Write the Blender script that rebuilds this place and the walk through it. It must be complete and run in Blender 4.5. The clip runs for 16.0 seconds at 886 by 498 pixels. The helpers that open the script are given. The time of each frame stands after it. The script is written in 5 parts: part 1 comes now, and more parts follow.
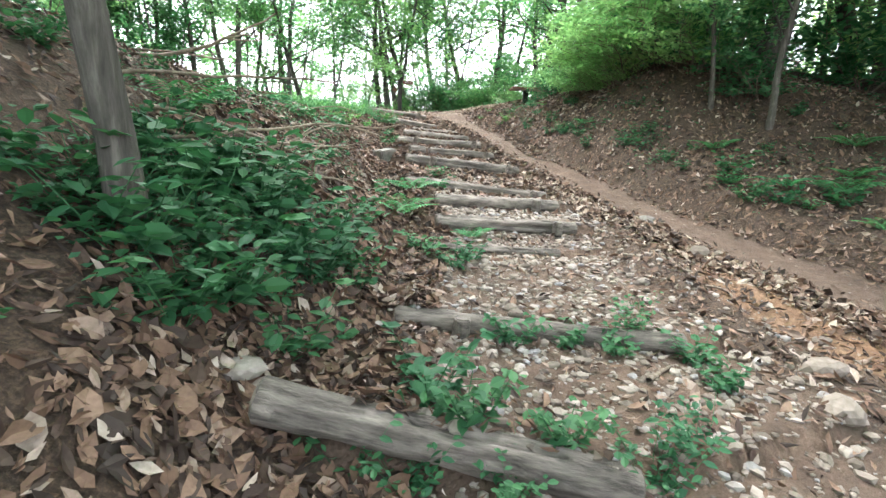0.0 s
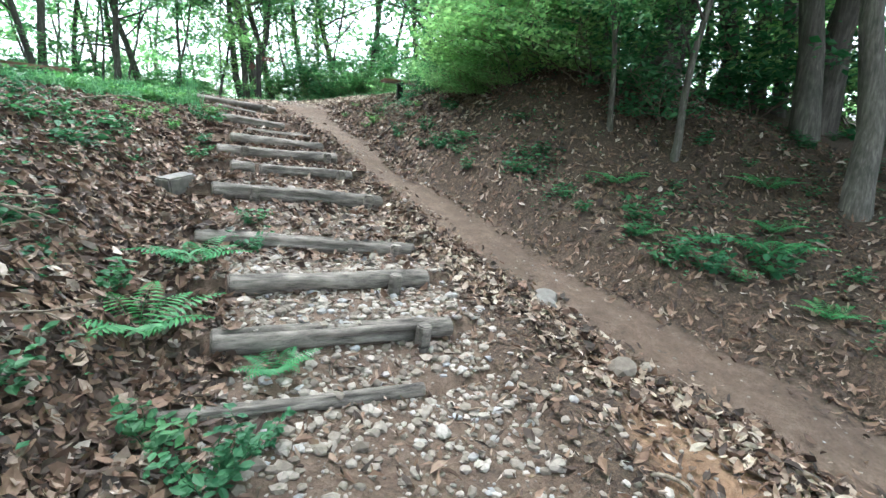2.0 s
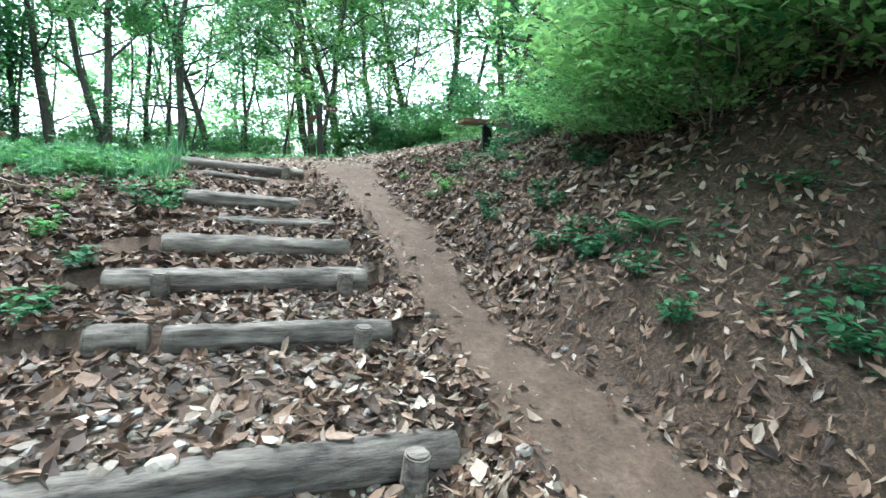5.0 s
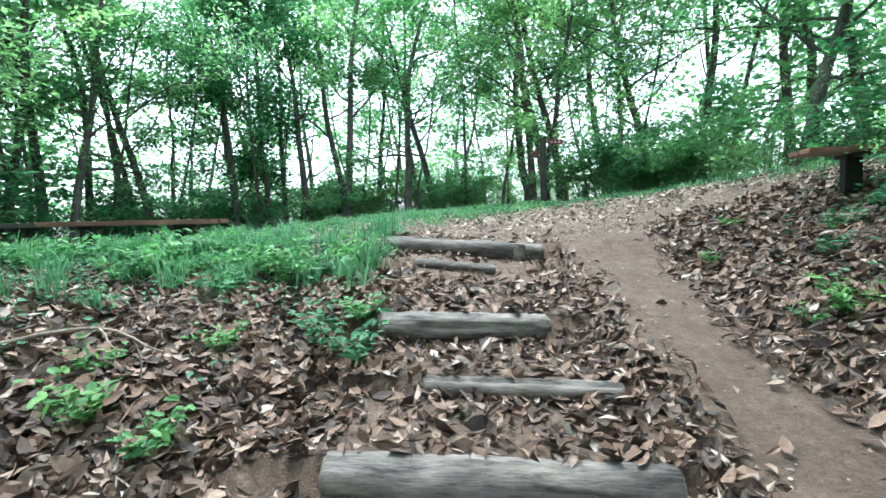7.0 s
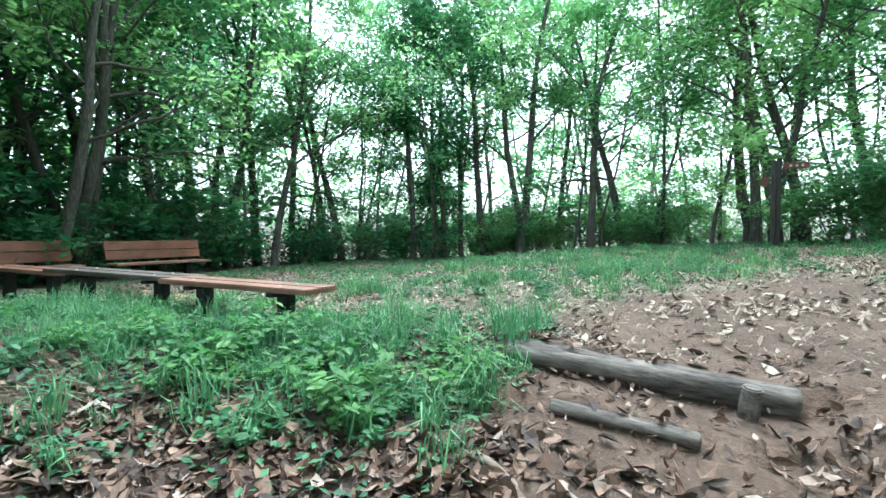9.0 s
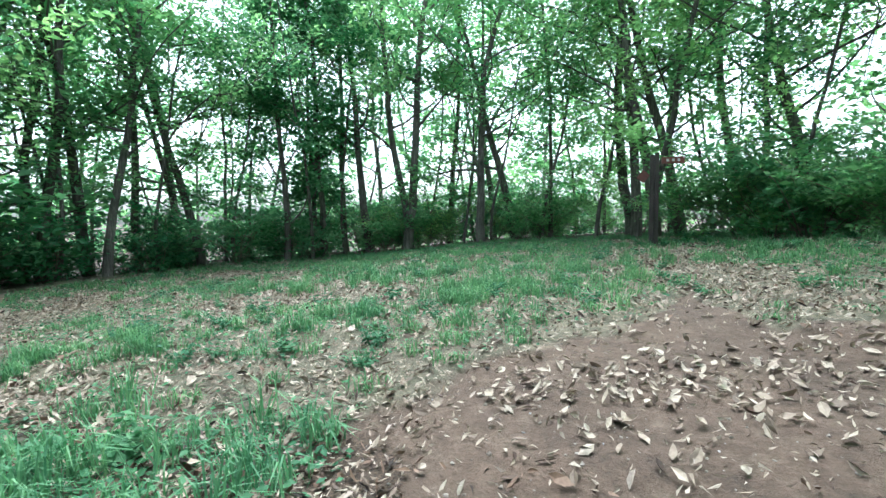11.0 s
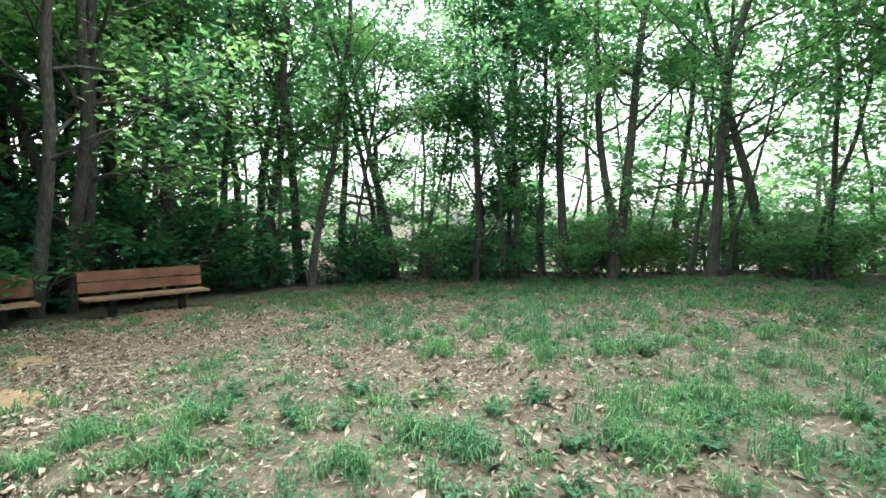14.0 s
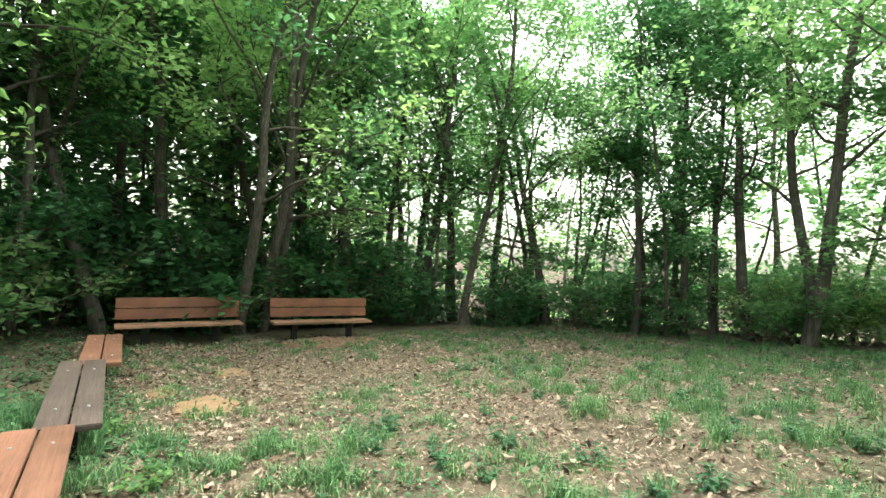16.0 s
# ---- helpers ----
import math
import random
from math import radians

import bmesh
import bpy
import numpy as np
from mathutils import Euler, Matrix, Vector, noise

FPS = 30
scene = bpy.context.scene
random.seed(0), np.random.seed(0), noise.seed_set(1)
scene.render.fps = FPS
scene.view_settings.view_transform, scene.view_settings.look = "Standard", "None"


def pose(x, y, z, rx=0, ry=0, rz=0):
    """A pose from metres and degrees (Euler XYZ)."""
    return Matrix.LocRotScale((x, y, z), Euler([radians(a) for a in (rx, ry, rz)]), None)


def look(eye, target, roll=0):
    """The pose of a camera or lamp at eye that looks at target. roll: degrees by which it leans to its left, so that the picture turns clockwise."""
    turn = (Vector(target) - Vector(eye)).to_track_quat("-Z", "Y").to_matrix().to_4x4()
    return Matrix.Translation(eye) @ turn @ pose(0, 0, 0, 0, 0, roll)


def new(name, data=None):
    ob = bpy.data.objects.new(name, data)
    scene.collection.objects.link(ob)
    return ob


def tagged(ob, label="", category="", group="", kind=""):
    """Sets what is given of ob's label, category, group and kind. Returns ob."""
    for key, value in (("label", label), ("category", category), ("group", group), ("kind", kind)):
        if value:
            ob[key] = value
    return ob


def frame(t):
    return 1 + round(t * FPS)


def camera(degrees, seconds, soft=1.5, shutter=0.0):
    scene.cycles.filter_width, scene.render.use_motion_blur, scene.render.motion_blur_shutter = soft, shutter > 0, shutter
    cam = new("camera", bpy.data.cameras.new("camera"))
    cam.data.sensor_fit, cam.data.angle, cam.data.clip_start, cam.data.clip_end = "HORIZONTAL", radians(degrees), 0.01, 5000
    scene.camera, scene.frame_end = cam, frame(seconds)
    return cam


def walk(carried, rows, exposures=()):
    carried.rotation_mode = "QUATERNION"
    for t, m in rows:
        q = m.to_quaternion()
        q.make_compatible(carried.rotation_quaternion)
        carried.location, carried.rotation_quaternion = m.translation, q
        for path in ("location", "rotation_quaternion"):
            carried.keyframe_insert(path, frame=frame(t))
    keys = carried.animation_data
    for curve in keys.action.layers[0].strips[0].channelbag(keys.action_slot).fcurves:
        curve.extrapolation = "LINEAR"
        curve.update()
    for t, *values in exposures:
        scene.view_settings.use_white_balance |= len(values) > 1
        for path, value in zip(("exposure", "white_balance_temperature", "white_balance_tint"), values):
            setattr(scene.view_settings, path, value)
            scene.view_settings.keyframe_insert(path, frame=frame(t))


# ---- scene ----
cam = camera(85.3, 16.0)
PATH = [
    (0, (-1.995, -11.267, -1.227), (-1.353, -9.405, -1.573), 1.2),
    (0.5, (-1.795, -10.975, -0.963), (-0.835, -9.26, -1.334), 2.1),
    (1, (-1.487, -10.642, -0.79), (-0.427, -8.994, -1.195), 2.9),
    (1.5, (-1.228, -10.098, -0.773), (-0.157, -8.459, -1.179), 3.0),
    (2, (-0.902, -9.7, -0.682), (0.156, -8.052, -1.088), 3.2),
    (2.5, (-0.524, -9.243, -0.558), (0.516, -7.583, -0.963), 3.5),
    (3, (-0.24, -8.633, -0.458), (0.766, -6.948, -0.845), 3.4),
    (3.2, (-0.115, -8.465, -0.404), (0.861, -6.758, -0.768), 3.1),
    (5.3, (0.688, -6.02, -0.241), (1.434, -4.18, -0.482), 1.1),
    (5.5, (0.668, -5.825, -0.161), (1.401, -3.979, -0.4), 1.2),
    (6, (0.723, -5.444, -0.093), (1.419, -3.583, -0.316), 1.2),
    (6.5, (0.801, -4.898, 0.052), (1.243, -2.958, -0.15), 0.3),
    (7, (0.68, -4.304, 0.219), (0.604, -2.31, 0.076), -1.6),
    (7.5, (0.56, -3.811, 0.453), (-0.103, -1.926, 0.374), -1.1),
    (8, (0.596, -3.458, 0.538), (-0.32, -1.682, 0.467), -0.7),
    (8.5, (0.64, -3.081, 0.687), (-0.274, -1.304, 0.622), -0.4),
    (9, (0.761, -2.785, 0.682), (-0.052, -0.959, 0.616), 0.4),
    (9.5, (0.857, -2.34, 0.829), (0.202, -0.454, 0.71), 0.4),
    (10, (0.809, -1.969, 0.877), (0.327, -0.033, 0.744), -0.5),
    (10.2, (0.851, -1.868, 0.936), (0.402, 0.077, 0.801), -0.8),
    (12.3, (1.2, 0.015, 1.224), (0.663, 1.935, 1.06), 0.7),
    (12.5, (1.179, 0.161, 1.278), (0.559, 2.055, 1.111), 0.8),
    (13, (0.984, 0.421, 1.372), (0.17, 2.24, 1.205), 0.7),
    (13.5, (0.939, 0.64, 1.499), (-0.095, 2.345, 1.345), 0.5),
    (14, (0.913, 0.776, 1.528), (-0.337, 2.333, 1.402), 0.9),
    (14.5, (0.823, 0.796, 1.57), (-0.619, 2.18, 1.488), 1.7),
    (15, (0.86, 0.766, 1.577), (-0.698, 2.02, 1.561), 2.8),
    (15.5, (0.87, 0.761, 1.582), (-0.752, 1.932, 1.62), 3.2),
    (16, (0.868, 0.751, 1.585), (-0.802, 1.851, 1.608), 3.2),
]
walk(cam, [(t, look(eye, to, roll)) for t, eye, to, roll in PATH],
     exposures=[(0.0, 2.5, 6350, 11), (1.0, 2.2, 6000, 9), (3.0, 2.28, 5750, 5.5), (6.0, 2.22, 5500, 3), (9.0, 2.0, 5500, 3), (12.5, 1.75, 5700, 2.5), (14.5, 1.9, 6550, 6), (16.0, 1.97, 7200, 9)])

# ---- sky and sun ----
world = bpy.data.worlds.new("sky")
scene.world = world
world.use_nodes = True
wn, wl = world.node_tree.nodes, world.node_tree.links
sky = wn.new("ShaderNodeTexSky")
sky.sky_type, sky.sun_disc = "NISHITA", False
sky.sun_elevation, sky.sun_rotation = radians(72), radians(-20)
sky.dust_density, sky.air_density = 4.0, 1.0
cloud = wn.new("ShaderNodeHueSaturation")
cloud.inputs["Saturation"].default_value, cloud.inputs["Value"].default_value = 0.3, 1.65
wl.new(sky.outputs[0], cloud.inputs["Color"])
wl.new(cloud.outputs[0], wn["Background"].inputs[0])
wn["Background"].inputs[1].default_value = 0.15
sun_data = bpy.data.lights.new("sun", "SUN")
sun_data.energy, sun_data.angle, sun_data.color = 0.6, radians(40), (1.0, 0.96, 0.9)
sun = new("sun", sun_data)
sun.matrix_world = look((0, 0, 0), (-0.14, -0.28, -0.94))

# ---- materials ----


def material(name):
    m = bpy.data.materials.new(name)
    m.use_nodes = True
    nt = m.node_tree
    return m, nt.nodes, nt.links, nt.nodes["Principled BSDF"]


def ramp(nodes, stops):
    r = nodes.new("ShaderNodeValToRGB")
    while len(r.color_ramp.elements) < len(stops):
        r.color_ramp.elements.new(0.5)
    for e, (p, c) in zip(r.color_ramp.elements, stops):
        e.position, e.color = p, (*c, 1)
    return r


def noise_tex(nodes, links, scale, detail=6, rough=0.6, coords="Object", stretch=None):
    n = nodes.new("ShaderNodeTexNoise")
    n.inputs["Scale"].default_value, n.inputs["Detail"].default_value, n.inputs["Roughness"].default_value = scale, detail, rough
    c = nodes.new("ShaderNodeTexCoord")
    if stretch:
        mp = nodes.new("ShaderNodeMapping")
        mp.inputs["Scale"].default_value = stretch
        links.new(c.outputs[coords], mp.inputs[0])
        links.new(mp.outputs[0], n.inputs["Vector"])
    else:
        links.new(c.outputs[coords], n.inputs["Vector"])
    return n


def mixed(nodes, links, a, b, fac, kind="MIX"):
    m = nodes.new("ShaderNodeMix")
    m.data_type, m.blend_type = "RGBA", kind
    for socket, v in ((m.inputs[6], a), (m.inputs[7], b), (m.inputs[0], fac)):
        if isinstance(v, bpy.types.NodeSocket):
            links.new(v, socket)
        elif isinstance(v, tuple):
            socket.default_value = (*v, 1)
        else:
            socket.default_value = v
    return m.outputs[2]


def bumped(nodes, links, bsdf, height, strength, distance=0.02):
    b = nodes.new("ShaderNodeBump")
    b.inputs["Strength"].default_value, b.inputs["Distance"].default_value = strength, distance
    links.new(height, b.inputs["Height"])
    links.new(b.outputs[0], bsdf.inputs["Normal"])


def leaf_material(name, dark, light, thin=0.45):
    """Green leaves: two-tone by leaf and by clump, part of the light passing through."""
    m, n, l, bsdf = material(name)
    geo = n.new("ShaderNodeNewGeometry")
    info = n.new("ShaderNodeObjectInfo")
    r = ramp(n, [(0.0, dark), (0.65, tuple((a + b) / 2 for a, b in zip(dark, light))), (1.0, light)])
    l.new(geo.outputs["Random Per Island"], r.inputs[0])
    big = noise_tex(n, l, 0.7, 2)
    shift = ramp(n, [(0.3, (0.75, 0.85, 0.8)), (0.7, (1.15, 1.1, 0.95))])
    l.new(big.outputs[0], shift.inputs[0])
    c = mixed(n, l, r.outputs[0], shift.outputs[0], 1.0, "MULTIPLY")
    own = ramp(n, [(0.0, (0.8, 0.9, 0.9)), (1.0, (1.15, 1.08, 0.95))])
    l.new(info.outputs["Random"], own.inputs[0])
    c = mixed(n, l, c, own.outputs[0], 1.0, "MULTIPLY")
    l.new(c, bsdf.inputs["Base Color"])
    bsdf.inputs["Roughness"].default_value = 0.55
    bsdf.inputs["Specular IOR Level"].default_value = 0.3
    tr = n.new("ShaderNodeBsdfTranslucent")
    warm = mixed(n, l, c, (1.0, 1.18, 0.95), 1.0, "MULTIPLY")
    l.new(warm, tr.inputs[0])
    mix = n.new("ShaderNodeMixShader")
    mix.inputs[0].default_value = thin
    l.new(bsdf.outputs[0], mix.inputs[1])
    l.new(tr.outputs[0], mix.inputs[2])
    l.new(mix.outputs[0], n["Material Output"].inputs[0])
    return m


M_LEAF = leaf_material("oak_leaf", (0.12, 0.27, 0.15), (0.31, 0.49, 0.29), 0.68)
# dark-leaved trees, and also shade of the wood put into leaf colour
M_LEAF_DARK_SHADE = leaf_material("dark_leaf", (0.045, 0.15, 0.075), (0.11, 0.28, 0.145), 0.5)
M_LEAF_LIME = leaf_material("bright_leaf", (0.22, 0.37, 0.185), (0.42, 0.59, 0.31), 0.64)
M_WEED = leaf_material("weed_leaf", (0.03, 0.11, 0.06), (0.085, 0.22, 0.115), 0.35)
M_FERN = leaf_material("fern_leaf", (0.045, 0.18, 0.08), (0.10, 0.30, 0.13), 0.35)
M_HERB = leaf_material("herb_leaf", (0.07, 0.185, 0.072), (0.20, 0.36, 0.135), 0.45)
M_GRASS = leaf_material("grass_blade", (0.075, 0.19, 0.105), (0.21, 0.36, 0.205), 0.4)


def litter_material(name, stops):
    m, n, l, bsdf = material(name)
    geo = n.new("ShaderNodeNewGeometry")
    r = ramp(n, stops)
    l.new(geo.outputs["Random Per Island"], r.inputs[0])
    f = noise_tex(n, l, 45, 4)
    t = ramp(n, [(0.3, (0.7, 0.66, 0.62)), (0.7, (1.1, 1.08, 1.05))])
    l.new(f.outputs[0], t.inputs[0])
    l.new(mixed(n, l, r.outputs[0], t.outputs[0], 1.0, "MULTIPLY"), bsdf.inputs["Base Color"])
    bsdf.inputs["Roughness"].default_value = 0.75
    bumped(n, l, bsdf, f.outputs[0], 0.3, 0.004)
    return m


M_LITTER = litter_material("dry_leaf", [(0.0, (0.024, 0.016, 0.012)), (0.3, (0.06, 0.036, 0.025)), (0.55, (0.125, 0.073, 0.047)), (0.8, (0.215, 0.142, 0.10)), (0.94, (0.28, 0.222, 0.182)), (1.0, (0.40, 0.35, 0.31))])
M_LITTER_PALE = litter_material("bleached_leaf", [(0.0, (0.09, 0.063, 0.047)), (0.3, (0.25, 0.195, 0.15)), (0.6, (0.36, 0.30, 0.24)), (1.0, (0.45, 0.40, 0.33))])


def wood_material(name, dark, mid, light, along=(1, 14, 14), scale=3.0, rough=0.8, bump=0.6, crack=0.25, stain=0.62):
    m, n, l, bsdf = material(name)
    f = noise_tex(n, l, scale, 8, 0.7, stretch=along)
    r = ramp(n, [(crack, dark), (0.5, mid), (0.72, light)])
    l.new(f.outputs[0], r.inputs[0])
    g = noise_tex(n, l, 2.2, 4)
    t = ramp(n, [(0.34, (stain, stain, stain * 0.97)), (0.66, (1.15, 1.12, 1.1))])
    l.new(g.outputs[0], t.inputs[0])
    info = n.new("ShaderNodeObjectInfo")
    v = ramp(n, [(0.0, (0.85, 0.85, 0.85)), (1.0, (1.1, 1.1, 1.1))])
    l.new(info.outputs["Random"], v.inputs[0])
    c = mixed(n, l, mixed(n, l, r.outputs[0], t.outputs[0], 1.0, "MULTIPLY"), v.outputs[0], 1.0, "MULTIPLY")
    l.new(c, bsdf.inputs["Base Color"])
    bsdf.inputs["Roughness"].default_value = rough
    bumped(n, l, bsdf, f.outputs[0], bump, 0.012)
    return m


M_LOG = wood_material("weathered_log", (0.016, 0.013, 0.011), (0.148, 0.132, 0.116), (0.30, 0.273, 0.243), (1.5, 9, 9), 3.0, 0.85, 1.3, 0.33, 0.48)
M_LOG_END = wood_material("cut_log_end", (0.06, 0.05, 0.04), (0.15, 0.13, 0.105), (0.23, 0.20, 0.165), (9, 9, 9))
M_BARK = wood_material("tree_bark", (0.035, 0.031, 0.028), (0.11, 0.10, 0.088), (0.235, 0.218, 0.193), (14, 14, 1.6), 2.0, 0.9, 1.0)
M_PLANK = wood_material("red_brown_plank", (0.16, 0.065, 0.04), (0.25, 0.10, 0.06), (0.32, 0.145, 0.09), (1.0, 22, 22), 3.0, 0.6, 0.3)
M_PLANK_PALE = wood_material("worn_plank", (0.22, 0.13, 0.09), (0.38, 0.22, 0.15), (0.47, 0.31, 0.22), (1.0, 22, 22), 3.0, 0.6, 0.3)
M_PLANK_ORANGE = wood_material("orange_brown_plank", (0.10, 0.05, 0.034), (0.20, 0.10, 0.066), (0.275, 0.155, 0.11), (1.0, 22, 22), 3.0, 0.5, 0.3)
M_PLANK_DARK = wood_material("dark_plank", (0.03, 0.025, 0.023), (0.075, 0.06, 0.052), (0.125, 0.103, 0.092), (1.0, 22, 22), 3.0, 0.65, 0.3)
M_POST = wood_material("dark_post", (0.02, 0.016, 0.015), (0.045, 0.035, 0.032), (0.07, 0.056, 0.05), (18, 18, 1), 3.0, 0.6, 0.3)
M_TWIG = wood_material("dead_twig", (0.08, 0.06, 0.045), (0.20, 0.16, 0.12), (0.34, 0.29, 0.24), (10, 10, 10))


def plain(name, colour, rough, metal=0.0, scale=30.0, vary=0.2):
    m, n, l, bsdf = material(name)
    f = noise_tex(n, l, scale, 5)
    t = ramp(n, [(0.3, tuple(c * (1 - vary) for c in colour)), (0.7, tuple(c * (1 + vary) for c in colour))])
    l.new(f.outputs[0], t.inputs[0])
    l.new(t.outputs[0], bsdf.inputs["Base Color"])
    bsdf.inputs["Roughness"].default_value, bsdf.inputs["Metallic"].default_value = rough, metal
    bumped(n, l, bsdf, f.outputs[0], 0.3, 0.005)
    return m


M_IRON = plain("black_iron", (0.025, 0.024, 0.025), 0.55, 0.6)
M_BOLT = plain("galvanised_bolt", (0.5, 0.5, 0.49), 0.45, 0.5)
M_SIGN = plain("brown_sign", (0.17, 0.06, 0.05), 0.5)
M_SIGN_RED = plain("red_brown_sign", (0.13, 0.05, 0.04), 0.6)
M_WHITE = plain("white_letter", (0.5, 0.48, 0.47), 0.5, vary=0.05)
M_BLOCK = plain("hewn_stone", (0.135, 0.124, 0.112), 0.85, scale=18, vary=0.3)
M_STRAW = plain("straw_chips", (0.21, 0.145, 0.08), 0.9, scale=60, vary=0.45)
M_SOILPILE = plain("dug_soil", (0.17, 0.105, 0.07), 0.95, scale=25, vary=0.4)


def stone_material():
    m, n, l, bsdf = material("pale_stone")
    geo = n.new("ShaderNodeNewGeometry")
    info = n.new("ShaderNodeObjectInfo")
    add = n.new("ShaderNodeMath")
    add.operation = "ADD"
    l.new(geo.outputs["Random Per Island"], add.inputs[0])
    l.new(info.outputs["Random"], add.inputs[1])
    fr = n.new("ShaderNodeMath")
    fr.operation = "FRACT"
    l.new(add.outputs[0], fr.inputs[0])
    r = ramp(n, [(0.0, (0.12, 0.10, 0.083)), (0.45, (0.215, 0.187, 0.16)), (0.85, (0.35, 0.32, 0.29)), (1.0, (0.25, 0.26, 0.28))])
    l.new(fr.outputs[0], r.inputs[0])
    f = noise_tex(n, l, 28, 6)
    t = ramp(n, [(0.3, (0.65, 0.62, 0.58)), (0.7, (1.12, 1.1, 1.08))])
    l.new(f.outputs[0], t.inputs[0])
    l.new(mixed(n, l, r.outputs[0], t.outputs[0], 1.0, "MULTIPLY"), bsdf.inputs["Base Color"])
    bsdf.inputs["Roughness"].default_value = 0.85
    bumped(n, l, bsdf, f.outputs[0], 0.5, 0.006)
    return m


M_STONE = stone_material()


def ground_material():
    """Earth: bare trodden soil on the trail, leaf mould elsewhere, mossy green in the clearing; masks are kept per vertex."""
    m, n, l, bsdf = material("forest_soil")
    att = n.new("ShaderNodeVertexColor")
    att.layer_name = "cover"
    sep = n.new("ShaderNodeSeparateColor")
    l.new(att.outputs[0], sep.inputs[0])
    fine = noise_tex(n, l, 55, 8, 0.7)
    mid = noise_tex(n, l, 6, 6, 0.65)
    coarse = noise_tex(n, l, 1.1, 4)
    soil = ramp(n, [(0.25, (0.077, 0.057, 0.045)), (0.5, (0.122, 0.088, 0.067)), (0.75, (0.178, 0.138, 0.11))])
    l.new(mid.outputs[0], soil.inputs[0])
    mould = ramp(n, [(0.25, (0.03, 0.022, 0.016)), (0.5, (0.075, 0.053, 0.038)), (0.75, (0.16, 0.115, 0.085))])
    l.new(fine.outputs[0], mould.inputs[0])
    turf = ramp(n, [(0.3, (0.075, 0.092, 0.055)), (0.5, (0.138, 0.13, 0.095)), (0.7, (0.225, 0.203, 0.155))])
    l.new(mid.outputs[0], turf.inputs[0])
    speck = ramp(n, [(0.3, (0.66, 0.64, 0.62)), (0.7, (1.18, 1.15, 1.12))])
    l.new(fine.outputs[0], speck.inputs[0])
    tint = ramp(n, [(0.35, (0.85, 0.82, 0.8)), (0.65, (1.1, 1.05, 1.0))])
    l.new(coarse.outputs[0], tint.inputs[0])
    edge = n.new("ShaderNodeMath")
    edge.operation = "MULTIPLY_ADD"
    edge.inputs[1].default_value, edge.inputs[2].default_value = 0.6, -0.3
    l.new(mid.outputs[0], edge.inputs[0])

    def mask(socket):
        a = n.new("ShaderNodeMath")
        a.operation = "ADD"
        a.use_clamp = True
        l.new(socket, a.inputs[0])
        l.new(edge.outputs[0], a.inputs[1])
        s = n.new("ShaderNodeMapRange")
        s.interpolation_type = "SMOOTHSTEP"
        s.inputs[1].default_value, s.inputs[2].default_value = 0.3, 0.7
        l.new(a.outputs[0], s.inputs[0])
        return s.outputs[0]

    c = mixed(n, l, mould.outputs[0], turf.outputs[0], mask(sep.outputs[1]))
    c = mixed(n, l, c, soil.outputs[0], mask(sep.outputs[0]))
    ochre = ramp(n, [(0.25, (0.15, 0.092, 0.055)), (0.5, (0.235, 0.15, 0.093)), (0.75, (0.31, 0.215, 0.145))])
    l.new(mid.outputs[0], ochre.inputs[0])
    c = mixed(n, l, c, ochre.outputs[0], mask(sep.outputs[2]))
    c = mixed(n, l, c, speck.outputs[0], 1.0, "MULTIPLY")
    c = mixed(n, l, c, tint.outputs[0], 1.0, "MULTIPLY")
    l.new(c, bsdf.inputs["Base Color"])
    bsdf.inputs["Roughness"].default_value = 0.95
    blot = noise_tex(n, l, 19, 5, 0.7)
    blots = ramp(n, [(0.35, (0.72, 0.7, 0.68)), (0.6, (1.08, 1.06, 1.04))])
    l.new(blot.outputs[0], blots.inputs[0])
    c = mixed(n, l, c, blots.outputs[0], 0.8, "MULTIPLY")
    l.new(c, bsdf.inputs["Base Color"])
    add = n.new("ShaderNodeMath")
    add.operation = "ADD"
    l.new(fine.outputs[0], add.inputs[0])
    l.new(blot.outputs[0], add.inputs[1])
    bumped(n, l, bsdf, add.outputs[0], 0.8, 0.03)
    return m


M_GROUND = ground_material()

# ---- lie of the land ----
# log steps: left end (x, y, z of top), right end, radius, stakes as fractions along
LOGS = [
    ((-2.08, -9.62, -1.955), (-0.82, -10.02, -2.285), 0.076),
    ((-1.36, -8.62, -2.04), (0.25, -9.15, -2.19), 0.07),
    ((-0.92, -7.48, -1.86), (0.36, -7.60, -1.95), 0.04),
    ((-0.62, -7.06, -1.675), (0.785, -7.18, -1.765), 0.075),
    ((-0.45, -6.52, -1.52), (0.935, -6.60, -1.60), 0.075),
    ((-0.553, -5.70, -1.362), (1.2, -5.90, -1.55), 0.075),
    ((-0.32, -4.78, -1.092), (1.41, -4.70, -1.23), 0.085),
    ((0.0, -3.77, -0.935), (1.41, -3.80, -1.025), 0.08),
    ((-0.05, -3.146, -0.763), (1.413, -3.223, -0.824), 0.09),
    ((0.181, -2.66, -0.622), (1.42, -2.62, -0.696), 0.085),
    ((0.50, -2.10, -0.53), (1.40, -2.10, -0.58), 0.05),
    ((0.203, -1.59, -0.327), (1.182, -1.367, -0.408), 0.085),
    ((0.30, -0.43, -0.125), (0.945, -0.376, -0.204), 0.04),
    ((-0.045, 0.045, 0.05), (1.405, 0.10, -0.07), 0.085),
]
def lerp(a, b, k): return a + (b - a) * k
def sstep(a, b, v):
    k = min(1.0, max(0.0, (v - a) / (b - a)))
    return k * k * (3 - 2 * k)
def table(rows, v):
    if v <= rows[0][0]: return rows[0][1]
    for (a, p), (b, q) in zip(rows, rows[1:]):
        if v <= b: return lerp(p, q, (v - a) / (b - a))
    return rows[-1][1]
